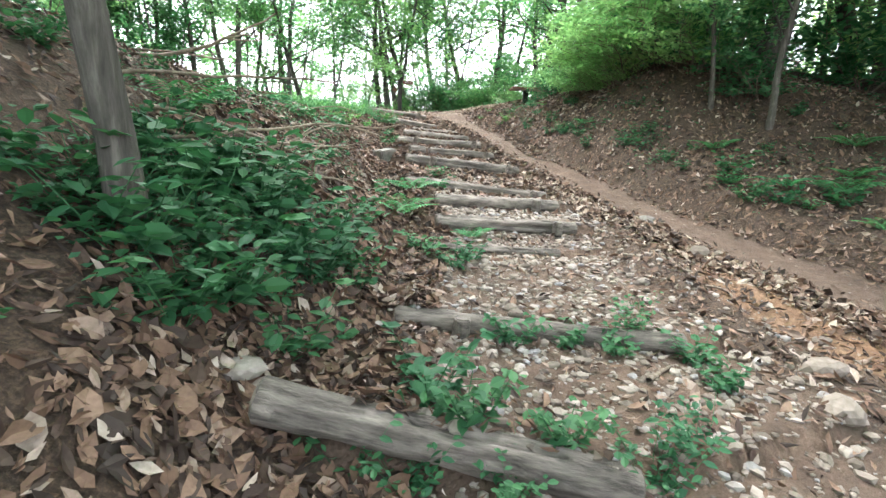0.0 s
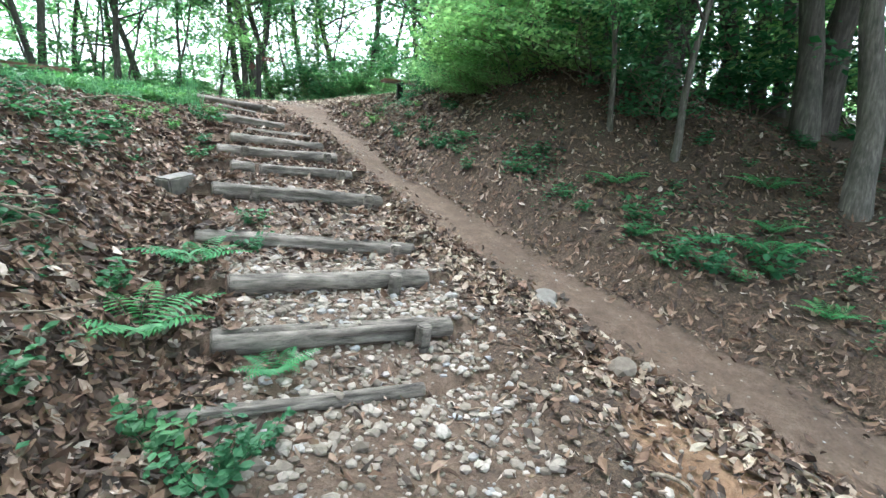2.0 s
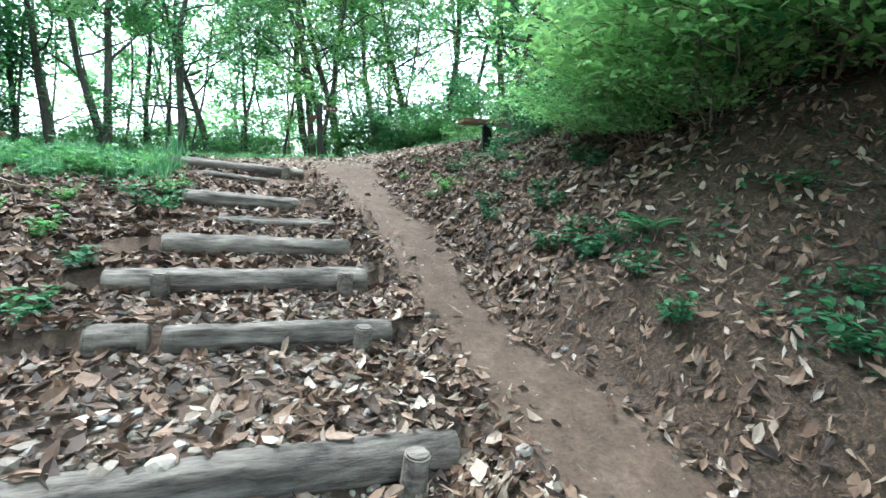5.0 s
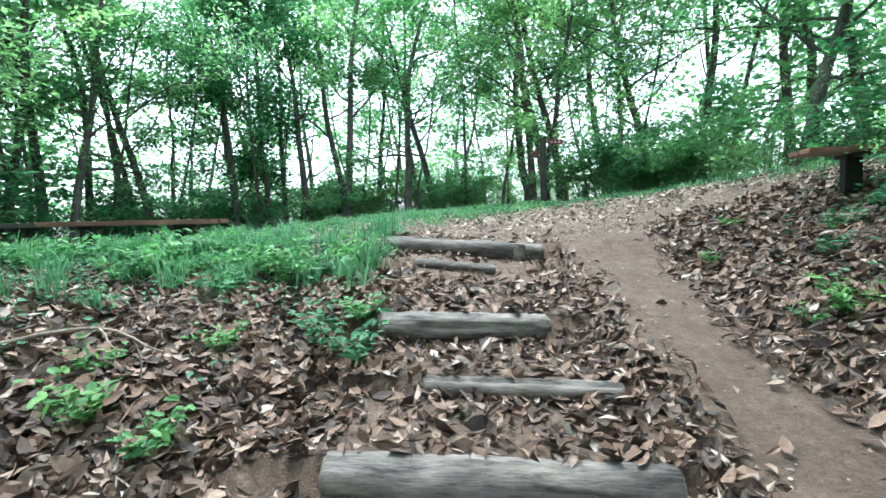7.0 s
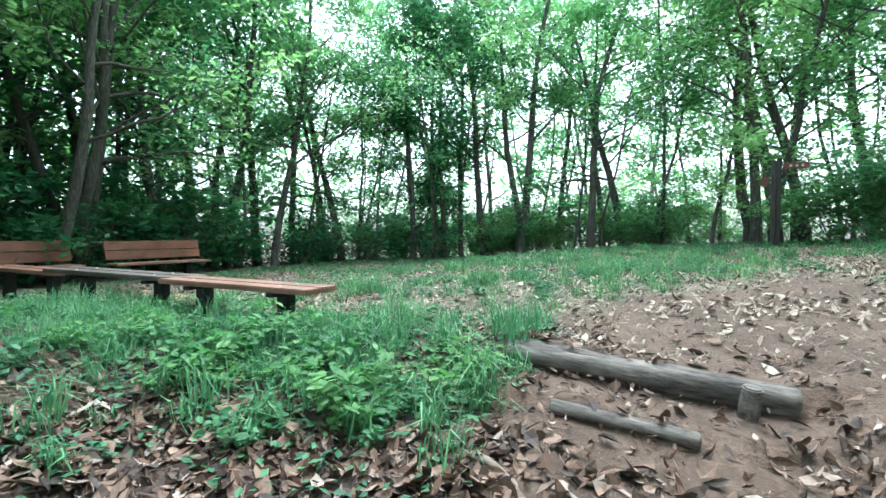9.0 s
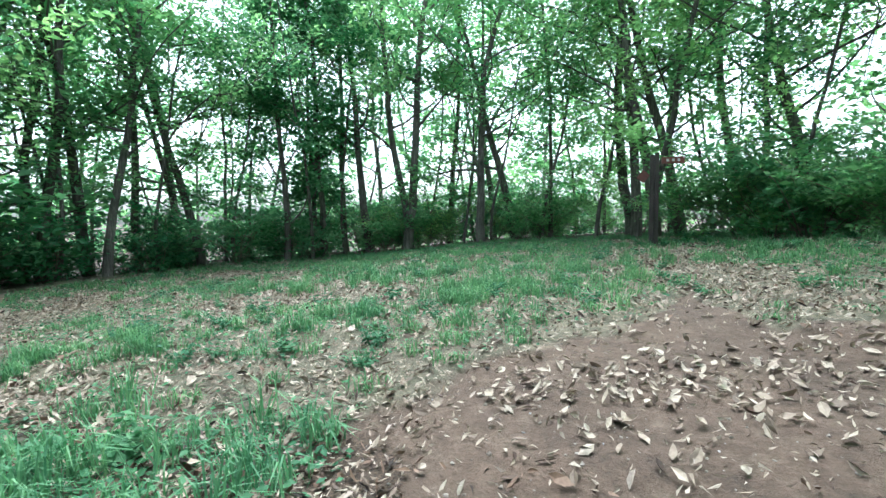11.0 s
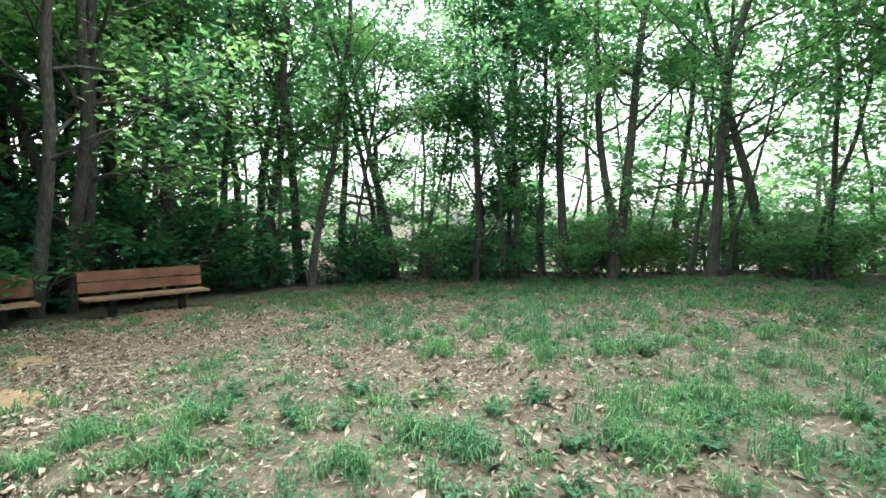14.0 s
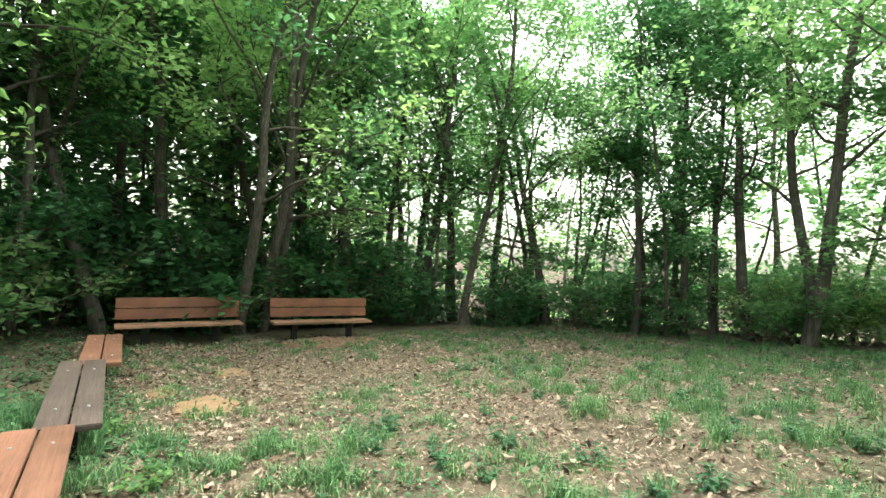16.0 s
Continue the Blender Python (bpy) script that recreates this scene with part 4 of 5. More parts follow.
for x, y, s in [(-1.8, -9.72, 0.55), (-1.62, -9.85, 0.5), (-0.75, -10.05, 0.55), (-0.5, -10.0, 0.5), (-1.25, -9.95, 0.45), (0.02, -9.05, 0.5)]:
    plant_low(x, y, 3, s, "weeds round the lowest log")
for x, y, kind, s in [(-1.14, -0.29, 2, 1.15), (-0.57, -0.86, 2, 1.15), (-0.28, -0.33, 2, 1.15), (0.1, -1.58, 2, 0.7), (-0.56, -1.93, 2, 0.6), (2.52, -0.71, 2, 0.42), (2.47, -1.79, 2, 0.42), (3.31, -0.85, 2, 0.42), (2.63, -2.70, 1, 0.70), (3.31, -2.09, 2, 0.42), (2.98, -3.00, 1, 0.70), (2.74, -3.74, 1, 0.70), (2.59, -4.04, 1, 0.70), (2.78, -4.12, 1, 0.70), (2.54, -3.71, 1, 0.70), (2.64, -4.40, 1, 0.70), (2.93, -0.18, 2, 0.42), (-0.83, -2.56, 4, 0.6), (-0.5, -2.62, 4, 0.5), (-0.95, -2.25, 4, 0.45)]:
    plant_low(x, y, kind, s, "weeds on the crest of the bank")
for _ in range(26):
    x, y = rnd.uniform(-2.7, -1.2), rnd.uniform(-9.3, -8.0)
    if x < table(EDGE_L, y) - 0.3:
        plant_low(x, y, rnd.choice((0, 0, 1)), rnd.uniform(0.7, 1.3), "weeds on the shady bank")
for _ in range(34):
    x, y = rnd.uniform(-3.6, 3.6), 1.7 + abs(rnd.gauss(0, 1.6))
    if trail_mask(x, y) < 0.2:
        plant_low(x, y, rnd.choice((1, 1, 1, 0)), rnd.uniform(0.5, 0.8), "weeds in the clearing")


for x, y, s in [(2.8, 8.9, 0.8), (3.1, 8.85, 0.7), (3.2, 9.2, 0.9), (2.75, 9.25, 0.8), (3.6, 9.4, 1.0), (3.9, 9.0, 0.9)]:
    plant_low(x, y, 1, s, "weeds round the signpost")


def many_low(spots, kind, label):
    """Far too many to count: the same herbs joined into one."""
    me = WEEDS[kind][1]
    v = np.zeros(len(me.vertices) * 3, np.float32)
    me.vertices.foreach_get("co", v)
    v, f = v.reshape(-1, 3), np.zeros(len(me.loops), np.int32)
    me.loops.foreach_get("vertex_index", f)
    f = f.reshape(-1, 4)
    shape = Shape()
    for x, y, s in spots:
        a = rnd.uniform(0, 6.28)
        turn = np.array([[math.cos(a), math.sin(a), 0], [-math.sin(a), math.cos(a), 0], [0, 0, 1]])
        shape.add(v @ turn * s + (x, y, floor_z(x, y)), f)
    tagged(new("undergrowth", shape.mesh("undergrowth", me.materials[0])), label, "undergrowth", kind="stuff")


def shady_bank():
    while True:
        x, y = rnd.uniform(-4.6, -0.9), rnd.uniform(-10.6, -3.0)
        if x < table(EDGE_L, y) - 0.35 and rnd.random() < (0.5 if -9.4 < y < -8.0 and x > -2.8 else 0.12):
            return x, y, rnd.uniform(0.5, 1.0)


def leafy_bank():
    while True:
        x, y = rnd.uniform(2.6, 6.5), rnd.uniform(-9.8, -0.6)
        if x > table(TRAIL_C, y) + 0.9:
            return x, y, rnd.uniform(0.5, 1.0)


many_low([shady_bank() for _ in range(24)], 0, "dark green weeds covering the shady bank")
many_low([shady_bank() for _ in range(40)], 1, "small green herbs on the shady bank")
many_low([(rnd.uniform(-5.0, -0.3), rnd.gauss(-0.4, 0.5), rnd.uniform(0.5, 1.0)) for _ in range(20)], 2, "bright weeds along the grassy edge")
many_low([(rnd.uniform(-5.5, -0.4), rnd.gauss(-0.6, 0.7), rnd.uniform(0.6, 1.2)) for _ in range(40)], 1, "dark herbs along the grassy edge")
many_low([(rnd.uniform(-3.2, -0.3), rnd.uniform(-0.9, -0.1), rnd.uniform(0.9, 1.3)) for _ in range(10)], 2, "yellow-green weeds on the crest of the bank")
many_low([leafy_bank() for _ in range(60)], 1, "small herbs on the leafy bank")
many_low([(rnd.uniform(-8.5, 6), rnd.uniform(4, 12), rnd.uniform(0.5, 0.9)) for _ in range(80)], 1, "small herbs in the turf of the clearing")


def grass(count, pick, low, high, label):
    """Tufts of arching blades, two quads a blade."""
    shape = Shape()
    for _ in range(count):
        x, y = pick()
        z, n = floor_z(x, y), rng.integers(16, 40)
        a = rng.uniform(0, 6.28, n)
        ln = rng.uniform(low, high) * rng.uniform(0.5, 1.15, n)
        lean = rng.uniform(0.2, 1.25, n)
        base = np.stack([x + rng.normal(0, 0.045, n), y + rng.normal(0, 0.045, n), np.full(n, z - 0.01)], 1)
        d = np.stack([np.cos(a), np.sin(a), np.zeros(n)], 1)
        s = np.stack([-np.sin(a), np.cos(a), np.zeros(n)], 1) * 0.0048
        up = np.array([0, 0, 1.0])
        mid = base + up * (ln * 0.6)[:, None] + d * (ln * lean * 0.28)[:, None]
        tip = base + up * (ln * (0.95 - 0.45 * lean))[:, None] + d * (ln * lean * 0.85)[:, None]
        v = np.stack([base - s, base + s, mid - s * 0.8, mid + s * 0.8, tip], 1).reshape(-1, 3)
        o = np.arange(n)[:, None] * 5
        shape.add(v, np.concatenate([o + (0, 1, 3), o + (0, 3, 2), o + (2, 3, 4)]))
    tagged(new("grass", shape.mesh("grass", M_GRASS)), label, "grass", kind="stuff")


def clearing_spot():
    while True:
        x, y = rnd.uniform(-9.5, 6.5), rnd.uniform(0.3, 14)
        patch = noise.noise((x * 0.55, y * 0.55, 5)) + 0.5 * noise.noise((x * 1.7, y * 1.7, 8))
        if trail_mask(x, y) < 0.25 and patch > rnd.uniform(-0.35, 0.3) - 0.06 * max(0, y - 5):
            return x, y


def edge_spot():
    while True:
        x, y = rnd.uniform(-5, 0.05), rnd.gauss(-0.2, 0.55)
        if y < 1.5:
            return x, y


grass(2200, clearing_spot, 0.06, 0.20, "patchy green grass tufts on the clearing")
# thick clumps of long grass: x, y, reach
CLUMPS = [(-3.6, 5.4, 0.35), (-1.9, 6.0, 0.3), (-2.4, 4.9, 0.3), (-1.8, 4.95, 0.35), (-0.2, 4.2, 0.3), (0.05, 4.85, 0.35), (0.4, 4.55, 0.3), (-2.75, 2.4, 0.18), (-3.2, 1.85, 0.2), (-2.3, 1.95, 0.2), (-3.0, 1.4, 0.25),
          (0.1, 3.75, 0.2), (1.0, 5.2, 0.4), (1.05, 4.2, 0.35), (-1.1, 2.55, 0.2), (-0.75, 3.2, 0.15), (-1.1, 5.3, 0.25), (-0.7, 6.0, 0.35), (-1.2, 3.1, 0.12), (2.2, 5.0, 0.4), (1.7, 6.2, 0.5), (-3.7, 1.0, 0.2)]


def clump_spot():
    x, y, r = rnd.choice(CLUMPS)
    return x + rnd.gauss(0, r * 0.5), y + rnd.gauss(0, r * 0.5)


grass(210, clump_spot, 0.12, 0.30, "long green grass in thick clumps on the clearing")


def far_rim():
    """The bright strip of grass along the far side of the clearing."""
    while True:
        x, y = rnd.uniform(-4.5, 6.5), rnd.uniform(5.5, 12.0)
        if trail_mask(x, y) < 0.3:
            return x, y


grass(380, far_rim, 0.10, 0.26, "bright grass along the far side of the clearing")


def ground_cover(count, pick, size, label):
    """Tiny leaves close to the soil."""
    shape, spots = Shape(), []
    for _ in range(count):
        x, y = pick()
        for _ in range(9):
            px, py = x + rnd.gauss(0, 0.07), y + rnd.gauss(0, 0.07)
            spots.append((px, py, floor_z(px, py) + rnd.uniform(0.01, 0.07)))
    shape.leaves(spots, size, 0.25, 0.6, 0.0, 0.3)
    tagged(new("ground_cover", shape.mesh("ground_cover", M_WEED)), label, "weeds", kind="stuff")


def dark_corner():
    return rnd.uniform(-11, -4.2), rnd.uniform(-4.5, 0.9)


def bank_green():
    while True:
        x, y = rnd.uniform(-5, 6), rnd.uniform(-10.5, 0.3)
        if (x < table(EDGE_L, y) - 0.4 or x > table(TRAIL_C, y) + 0.75) and noise.noise((x * 0.8, y * 0.8, 9)) > rnd.uniform(-0.2, 0.5):
            return x, y


ground_cover(3800, clearing_spot, 0.045, "low green weeds between the grass")
ground_cover(1700, dark_corner, 0.055, "low weeds beside the benches")
ground_cover(800, edge_spot, 0.05, "low bright weeds at the edge of the bank")
ground_cover(1100, bank_green, 0.055, "low green seedlings on the leafy banks")
grass(330, edge_spot, 0.12, 0.38, "green grass at the edge of the bank")

# ---- leaf litter, gravel and stones ----


def litter(count, pick, size, label, fine=2, mat=M_LITTER, wide=0.17):
    c, ln, slope = np.zeros((count, 3)), size * rng.uniform(0.4, 1.35, count), np.zeros((count, 3))
    for k in range(count):
        x, y = pick()
        z = floor_z(x, y)
        c[k] = (x, y, z + rnd.uniform(0.01, 0.04))
        slope[k] = (np.clip((z - floor_z(x + 0.05, y)) / 0.05, -1.2, 1.2), np.clip((z - floor_z(x, y + 0.05)) / 0.05, -1.2, 1.2), 1)
    a = rng.uniform(0, 6.28, count)
    tilt = rng.normal(0, 0.42, count)
    d = np.stack([np.cos(a) * np.cos(tilt), np.sin(a) * np.cos(tilt), np.sin(tilt)], 1)
    d[:, 2] -= (d[:, :2] * slope[:, :2]).sum(1)
    d /= np.linalg.norm(d, axis=1, keepdims=True)
    up = slope + rng.normal(0, 0.55, (count, 3))
    s = np.cross(d, up)
    s /= np.linalg.norm(s, axis=1, keepdims=True)
    n = np.cross(s, d)
    L = ln[:, None]
    w, curl, fold = L * wide * rng.uniform(0.6, 1.45, (count, 1)), L * rng.uniform(-0.08, 0.24, (count, 1)), L * rng.uniform(-0.04, 0.16, (count, 1))
    def at(q, side, high):
        return c + d * L * q + s * w * side + n * high

    low = L * rng.uniform(-0.03, 0.03, (count, 1))
    v = np.stack([at(-0.5, 0, curl), at(-0.16, 0, 0), at(0.2, 0, low), at(0.52, rng.uniform(-0.5, 0.5, (count, 1)), curl),
                  at(-0.2, 0.8, fold), at(0.16, 1.0, fold), at(-0.2, -0.8, fold), at(0.16, -1.0, fold)], 1)
    v += rng.normal(0, 0.022, v.shape) * L[:, None]
    o = np.arange(count)[:, None] * 8
    tris = ((0, 1, 4), (0, 6, 1), (1, 2, 5), (1, 5, 4), (1, 6, 7), (1, 7, 2), (3, 5, 2), (3, 2, 7)) if fine == 2 else ((0, 1, 4), (0, 6, 1), (1, 5, 4), (1, 6, 7), (3, 5, 1), (3, 1, 7)) if fine == 1 else ((0, 3, 4), (0, 6, 3))
    me = mesh_of("leaf_litter", v.reshape(-1, 3), np.concatenate([o + t for t in tris]), mat)
    tagged(new("leaf_litter", me), label, "leaf litter", kind="stuff")


def bank_spot():
    while True:
        x, y = rnd.uniform(-4.6, 6.0), rnd.uniform(-13.0, 0.8)
        if y < -10.6 and rnd.random() > (y + 13.0) / 2.4:
            continue
        k = trail_mask(x, y)
        if y < -4.8:
            k = max(k, 0.74 * in_stairs(x, y) * sstep(-0.9, -0.2, x - table(EDGE_L, y) - 0.6))
        else:
            k = max(k, 0.5 * in_stairs(x, y))
        if y < -7.2 and table(EDGE_R, y) - 0.1 < x < table(TRAIL_C, y) - table(TRAIL_W, y) - 0.45:
            k = max(k, 0.3)
        # drifts gather along the trail's edge
        drift = 1 - sstep(0.0, 0.5, abs(x - table(TRAIL_C, y) + table(TRAIL_W, y) + 0.2))
        if rnd.random() > k - 0.25 * drift and (x > 0 or x > -3 or rnd.random() < 0.6):
            return x, y


def turf_litter(shun=0.88):
    while True:
        x, y = rnd.uniform(-9.5, 6.5), 0.2 + 11.8 * rnd.random() ** 1.5
        if (rnd.random() < 0.3 or noise.noise((x * 0.55, y * 0.55, 5)) < rnd.uniform(-0.3, 0.45)) and rnd.random() > shun * trail_mask(x, y):
            return x, y


litter(30000, bank_spot, 0.08, "deep litter of dry brown oak leaves on the banks", 1)
litter(30000, bank_spot, 0.06, "broken bits of dry brown leaves on the banks", 0)


def stair_side():
    """Where the leaves lie deepest: the slope left of the stairs, and the upper treads."""
    while True:
        x, y = rnd.uniform(-2.6, 1.9), rnd.uniform(-10.6, -0.7)
        left, right = table(EDGE_L, y), table(EDGE_R, y)
        drift = abs(x - table(TRAIL_C, y) + table(TRAIL_W, y) + 0.18) < 0.2 and -9.6 < y < -1.8 and rnd.random() < 0.8
        if drift or x < left + 0.25 and rnd.random() < 1.15 - 0.45 * (left - x) or (left < x < right + 0.25 and y > -6.2 and rnd.random() < 0.26 and trail_mask(x, y) < 0.35):
            return x, y


litter(20000, stair_side, 0.092, "deep drift of curled brown leaves beside the steps", 2, M_LITTER, 0.24)


def crest_side():
    """Deep leaves on the crest of the bank right of the trail."""
    while True:
        x, y = rnd.uniform(1.9, 4.4), rnd.uniform(-4.0, 0.6)
        d = x - table(TRAIL_C, y) - table(TRAIL_W, y)
        if d > 0.05 and rnd.random() < 1.1 - 0.4 * d:
            return x, y


litter(5200, crest_side, 0.088, "deep drift of curled brown leaves on the bank beside the trail", 2, M_LITTER, 0.22)
litter(7000, dark_corner, 0.07, "dry brown leaves under the trees beside the benches", 1)
litter(84000, turf_litter, 0.05, "scattered dry tan leaves on the clearing", 0, M_LITTER_PALE)
litter(6000, turf_litter, 0.07, "brown leaves scattered on the clearing", 1)
litter(9000, turf_litter, 0.08, "pale curled leaves scattered on the clearing", 1, M_LITTER_PALE, 0.2)


def fan_band():
    """A loose band of leaves blown across the bare soil above the steps."""
    x = rnd.uniform(0.7, 4.0)
    return x, 1.35 + 0.16 * x + rnd.gauss(0, 0.3)


def trail_crumbs():
    y = rnd.uniform(-10.5, 0.5)
    return table(TRAIL_C, y) + rnd.choice((-1, 1)) * table(TRAIL_W, y) * (1.1 - abs(rnd.gauss(0, 0.3))), y


def trail_drift():
    """Leaves swept into a strip along the edge of the trail."""
    y = rnd.uniform(-9.8, -3.4)
    return table(TRAIL_C, y) - table(TRAIL_W, y) - 0.24 + rnd.gauss(0, 0.13), y


litter(1100, trail_drift, 0.085, "strip of tan leaves along the edge of the trail", 2, M_LITTER_PALE, 0.22)
litter(800, fan_band, 0.07, "band of pale curled leaves on bare soil", 1, M_LITTER_PALE, 0.2)
litter(1500, trail_crumbs, 0.065, "loose leaves along the edges of the trail", 1, M_LITTER, 0.2)

ICO = bmesh.new()
bmesh.ops.create_icosphere(ICO, subdivisions=1, radius=1.0)
ICO_V, ICO_F = np.array([v.co[:] for v in ICO.verts]), np.array([[v.index for v in f.verts] for f in ICO.faces])
ICO.free()


def pebbles(count, pick, low, high, label):
    shape = Shape()
    for _ in range(count):
        x, y = pick()
        r = low + (high - low) * rng.random() ** 2.5
        v = ICO_V * (1 + rng.uniform(-0.32, 0.28, (len(ICO_V), 1))) * r * (1.0, rng.uniform(0.6, 0.95), rng.uniform(0.4, 0.7))
        a = rng.uniform(0, 6.28)
        v = v @ np.array([[math.cos(a), math.sin(a), 0], [-math.sin(a), math.cos(a), 0], [0, 0, 1]])
        shape.add(v + (x, y, floor_z(x, y) + r * 0.15), ICO_F)
    tagged(new("gravel", shape.mesh("gravel", M_STONE)), label, "gravel", kind="stuff")


def gravel_spot():
    while True:
        y = -11.2 + 8.0 * rnd.random() ** 1.1 - (abs(rnd.gauss(0, 0.5)) if rnd.random() < 0.12 else 0)
        x = rnd.uniform(table(EDGE_L, y) - 0.1, table(EDGE_R, y) + 0.8)
        if rnd.random() < in_stairs(x, y) + 0.3 and rnd.random() > trail_mask(x, y):
            return x, y


def crumb_spot():
    while True:
        x, y = rnd.uniform(-1, 4), rnd.uniform(-10.5, 2.5)
        if rnd.random() < max(trail_mask(x, y), 0.7 * in_stairs(x, y)):
            return x, y


pebbles(9800, gravel_spot, 0.008, 0.042, "pale grey gravel spread over the lower treads")
def tread_spot():
    y = rnd.uniform(-7.9, -5.9)
    return rnd.uniform(table(EDGE_L, y) + 0.3, table(EDGE_R, y) + 0.1), y


pebbles(420, tread_spot, 0.018, 0.052, "coarse broken stone on the treads between the logs")
pebbles(1500, crumb_spot, 0.005, 0.016, "small grit on the trodden soil")


def stone(x, y, size, label, turn=0.0, seed=0, group="stones beside the steps", mat=M_STONE):
    rr = random.Random(seed)
    bm = bmesh.new()
    bmesh.ops.create_icosphere(bm, subdivisions=2, radius=1.0)
    for v in bm.verts:
        k = 1 + 0.30 * noise.noise(v.co * 1.1 + Vector((seed * 3.7, 0, 0))) + rr.uniform(-0.05, 0.05)
        v.co = Vector((v.co.x * size[0], v.co.y * size[1], v.co.z * size[2])) * k
    ob = new("stone", bpy.data.meshes.new("stone"))
    bm.to_mesh(ob.data)
    bm.free()
    ob.data.materials.append(mat)
    ob.matrix_world = pose(x, y, floor_z(x, y) + size[2] * 0.45, 0, 0, turn)
    tagged(ob, label, "stone", group)


stone(1.60, -7.96, (0.12, 0.09, 0.07), "rounded pale stone at the edge of the trail", 10, 1)
stone(1.75, -7.08, (0.2, 0.11, 0.045), "angular grey stone half sunk beside the trail", 40, 2, mat=M_BLOCK)
stone(1.66, -7.2, (0.10, 0.07, 0.05), "flat cracked grey stone beside the trail", 80, 3, mat=M_BLOCK)
stone(0.72, -9.65, (0.13, 0.06, 0.05), "long tan stone in the gravel", -25, 5)
stone(0.38, -9.95, (0.09, 0.08, 0.06), "tan rounded stone in the gravel", 0, 6)
stone(-2.15, -9.42, (0.09, 0.07, 0.04), "flat grey stone among dry leaves", 0, 7)
stone(1.15, -9.35, (0.08, 0.05, 0.03), "small flat tan stone on the soil", 20, 8)
stone(0.15, -8.75, (0.07, 0.05, 0.04), "pale broken stone in the gravel", 60, 9)
stone(1.78, -8.0, (0.045, 0.035, 0.035), "small pale stone beside a larger one", 0, 10)
stone(1.02, -6.85, (0.05, 0.035, 0.03), "small white stone beside the log steps", 0, 12)
# a hewn block beside the steps
bm = box((0.31, 0.18, 0.16), None, 0.014)
bmesh.ops.subdivide_edges(bm, edges=[e for e in bm.edges if e.calc_length() > 0.1], cuts=3, use_grid_fill=True)
for v in bm.verts:
    v.co += Vector((noise.noise(v.co * 14), noise.noise(v.co * 14 + Vector((9, 0, 0))), noise.noise(v.co * 14 + Vector((0, 9, 0))))) * 0.009
block = new("stone_block", bpy.data.meshes.new("stone_block"))
bm.to_mesh(block.data)
bm.free()
block.data.materials.append(M_BLOCK)
block.matrix_world = pose(-0.60, -4.72, floor_z(-0.60, -4.72) + 0.05, 4, -8, 38)
tagged(block, "grey hewn stone block tilted on the leafy bank", "stone", "stones beside the steps")
for k in range(46):
    x, y = gravel_spot()
    s = rnd.uniform(0.03, 0.055)
    stone(x, y, (s, s * 0.8, s * 0.6), "pale grey stone lying in the gravel", rnd.uniform(0, 180), 20 + k, "loose stones in the gravel")

# ---- dead branches ----


def branch(x, y, turn, length, r, label, lift=0.05, twigs=2, tilt=0.0):
    shape = Shape()
    main = bent((0, 0, 0), (1, 0, tilt), length, 9, 0.13)
    shape.tube(main, r * np.linspace(1, 0.35, 10), 7)
    for _ in range(twigs):
        j = rng.integers(3, 8)
        t = bent(main[j], unit(main[j + 1] - main[j]) + rng.normal(0, 0.55, 3) * (1, 1, 0.4), length * 0.35, 5, 0.15)
        shape.tube(t, r * 0.5 * np.linspace(1, 0.3, 6), 5)
    ob = new("dead_branch", shape.mesh("dead_branch", M_TWIG, True))
    ob.matrix_world = pose(x, y, floor_z(x, y) + lift, 0, 0, turn)
    tagged(ob, label, "branch", "fallen branches")


for x, y, turn, ln, r in [(-2.7, -8.0, 25, 1.4, 0.016), (-2.6, -8.25, 20, 1.3, 0.012), (-2.5, -7.85, 28, 1.4, 0.014), (-2.3, -7.7, 35, 1.1, 0.011), (-2.6, -8.1, 32, 1.3, 0.012), (-2.9, -7.9, 5, 1.3, 0.013), (-2.1, -7.6, 30, 1.0, 0.01), (-2.2, -7.95, 24, 0.9, 0.009), (-1.75, -7.6, 40, 0.8, 0.012),
                          (-3.0, -6.6, 5, 1.2, 0.02), (-1.9, -6.6, 30, 0.8, 0.012), (-1.6, -4.4, 60, 0.7, 0.012), (-1.5, -3.1, 200, 0.8, 0.012), (-1.0, -2.6, 150, 0.7, 0.012), (-3.4, -5.4, 10, 1.2, 0.015),
                          (3.0, -6.4, 70, 0.8, 0.012), (4.2, -6.0, 100, 0.9, 0.014), (3.2, -4.5, 40, 0.6, 0.009), (1.0, -8.6, -30, 0.35, 0.012), (-0.3, -9.5, 35, 0.4, 0.016), (1.5, -1.9, 65, 0.38, 0.022), (1.45, -1.95, 75, 0.5, 0.008), (-1.45, -2.2, 10, 0.9, 0.012), (-0.9, -2.2, 60, 0.6, 0.012),
                          (0.1, -0.95, -35, 0.55, 0.022), (-0.1, -0.7, -25, 0.5, 0.012), (0.2, 1.8, 40, 0.5, 0.007), (2.2, 2.9, 30, 0.6, 0.008), (-0.4, 2.2, 100, 0.5, 0.006), (-1.8, 3.6, 20, 0.6, 0.006)]:
    branch(x, y, turn, ln, r, "grey dead branch lying on the forest floor", r + (0.10 if x < -1.6 and y < -7 else 0.01))

# ---- piles in the clearing ----


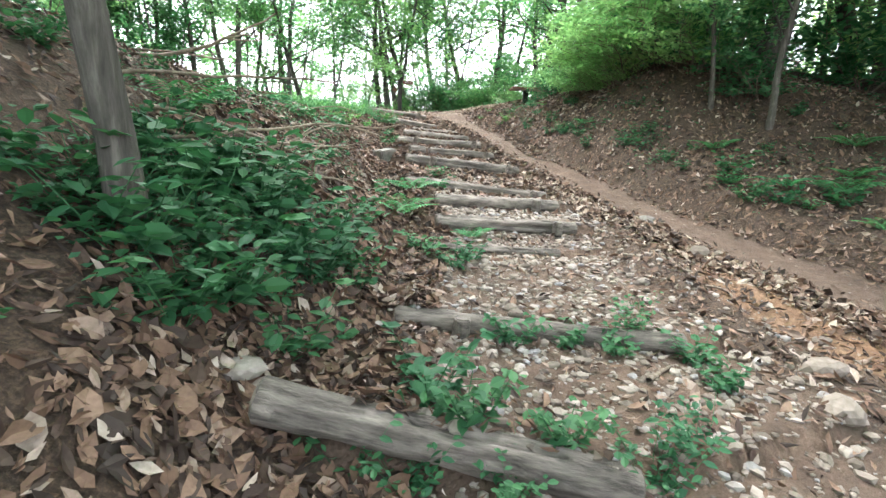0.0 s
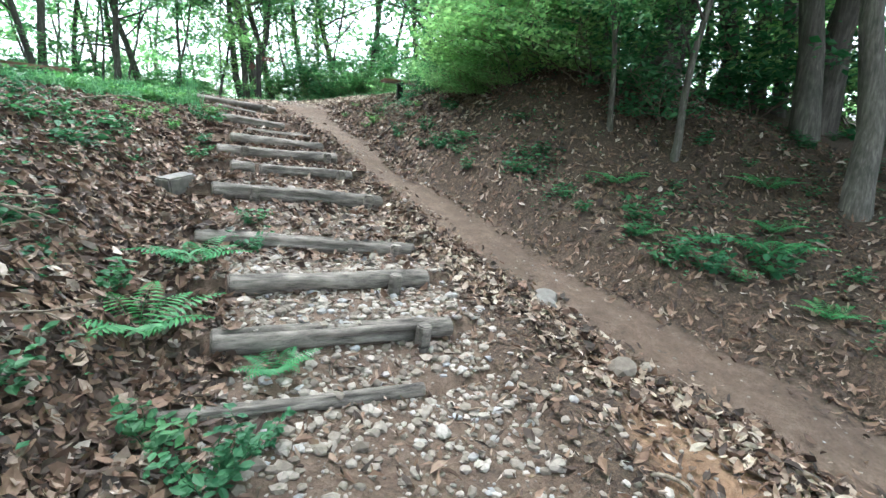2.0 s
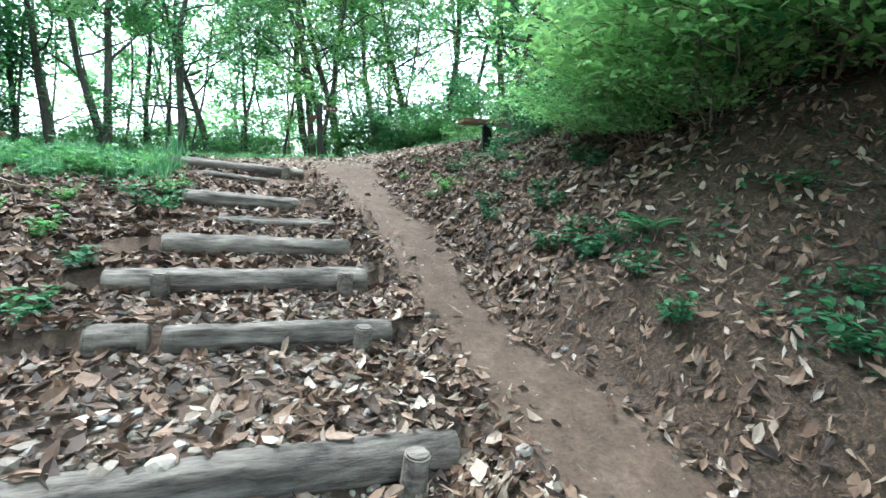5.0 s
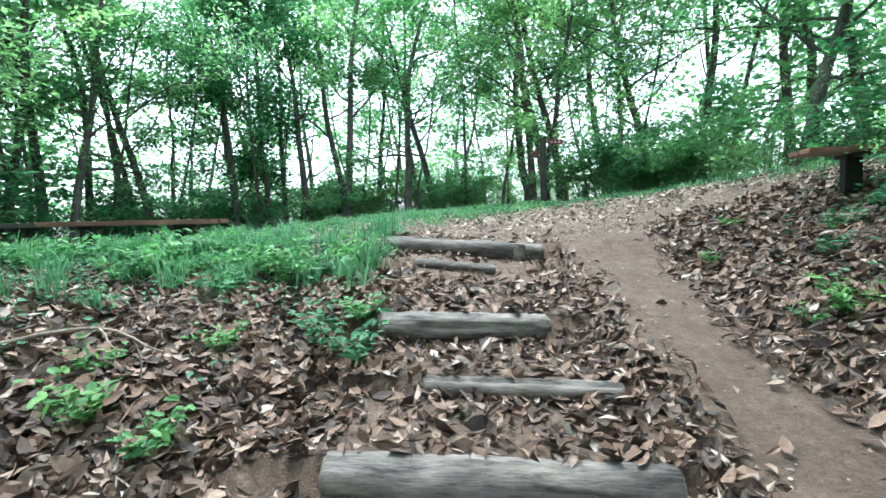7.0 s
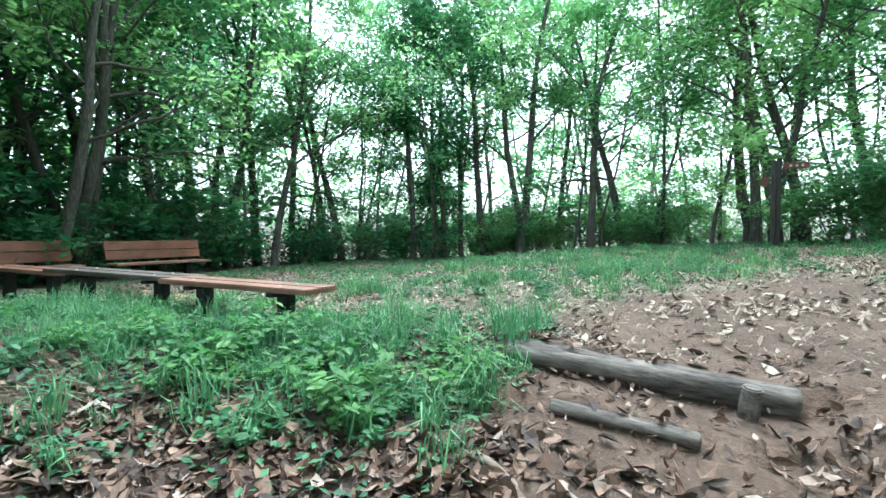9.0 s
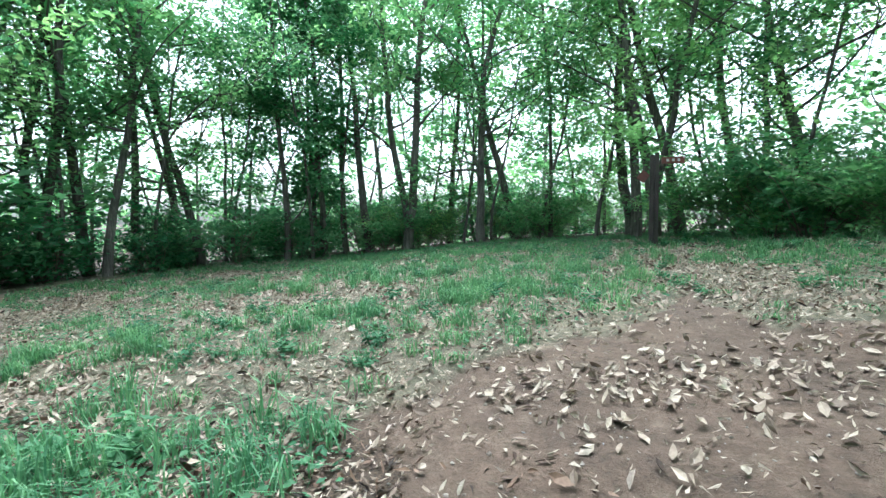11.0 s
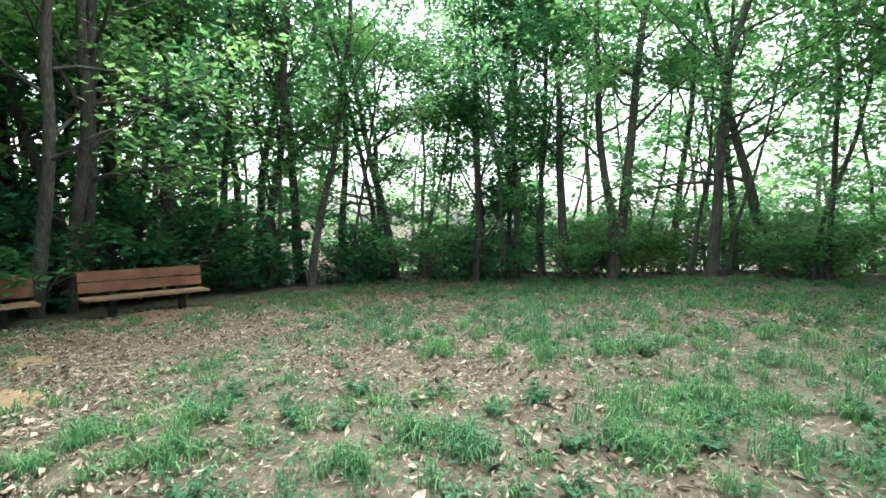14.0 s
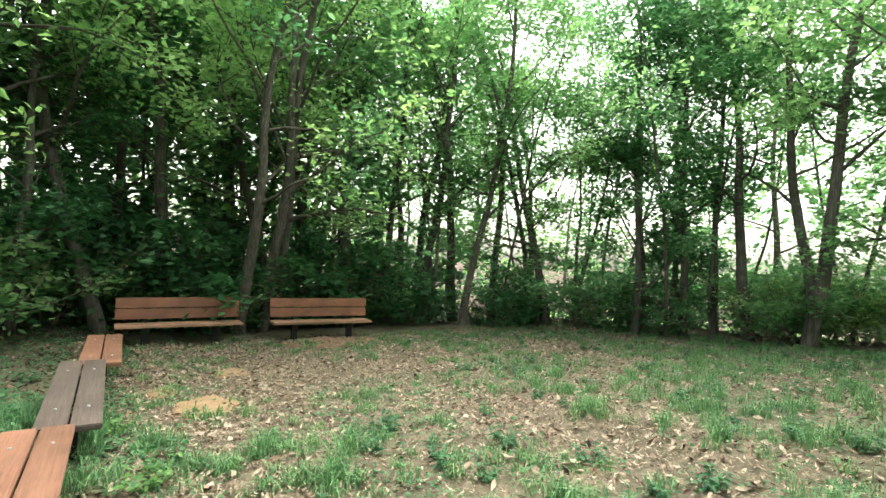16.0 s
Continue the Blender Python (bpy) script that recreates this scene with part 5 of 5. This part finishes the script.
def pile(name, x, y, rx, ry, h, mat, label):
    bm = bmesh.new()
    rings, sides = 9, 26
    vs = []
    for i in range(rings + 1):
        q = i / rings
        for s in range(sides):
            a = 6.2832 * s / sides
            k = 1 + 0.25 * noise.noise((math.cos(a) * 1.5 + x, math.sin(a) * 1.5, 0))
            px, py = x + rx * q * k * math.cos(a), y + ry * q * k * math.sin(a)
            vs.append(bm.verts.new((px, py, floor_z(px, py) + 0.03 + h * (1 - q * q) + 0.02 * noise.noise((px * 12, py * 12, 2)) - (0.08 if i == rings else 0))))
    for i in range(rings):
        for s in range(sides):
            t = (s + 1) % sides
            bm.faces.new((vs[i * sides + s], vs[(i + 1) * sides + s], vs[(i + 1) * sides + t], vs[i * sides + t]))
    bmesh.ops.remove_doubles(bm, verts=bm.verts[:], dist=0.0005)
    ob = new(name, bpy.data.meshes.new(name))
    bm.to_mesh(ob.data)
    bm.free()
    ob.data.polygons.foreach_set("use_smooth", np.full(len(ob.data.polygons), True))
    ob.data.materials.append(mat)
    tagged(ob, label, "pile")


pile("sawdust_mound", -4.85, 1.55, 0.38, 0.34, 0.016, M_STRAW, "thin orange-tan heap of wood chips on the grass")
pile("sawdust_mound", -6.45, 2.1, 0.30, 0.25, 0.01, M_STRAW, "small patch of tan wood chips on the grass")
pile("sawdust_mound", -5.7, 1.2, 0.2, 0.17, 0.01, M_STRAW, "small patch of tan wood chips near a bench")
pile("soil_mound", -2.75, 0.35, 0.22, 0.2, 0.12, M_SOILPILE, "little brown mound of dug soil under a bench")
pile("bare_soil", -8.6, 4.4, 0.55, 1.1, 0.0, M_SOILPILE, "bare trodden soil in front of a bench")

# ---- trees on the eastern side of the clearing ----
for x, y, kind, scale, turn in [(7.2, 5.2, 11, 0.9, 30), (6.9, 2.4, 1, 0.9, 200), (8.6, 7.6, 0, 1.0, 80), (8.0, 3.9, 0, 1.0, 300), (9.4, 5.0, 6, 1.1, 0), (8.8, 1.6, 11, 0.9, 150)]:
    plant_tree(x, y, kind, turn, scale)
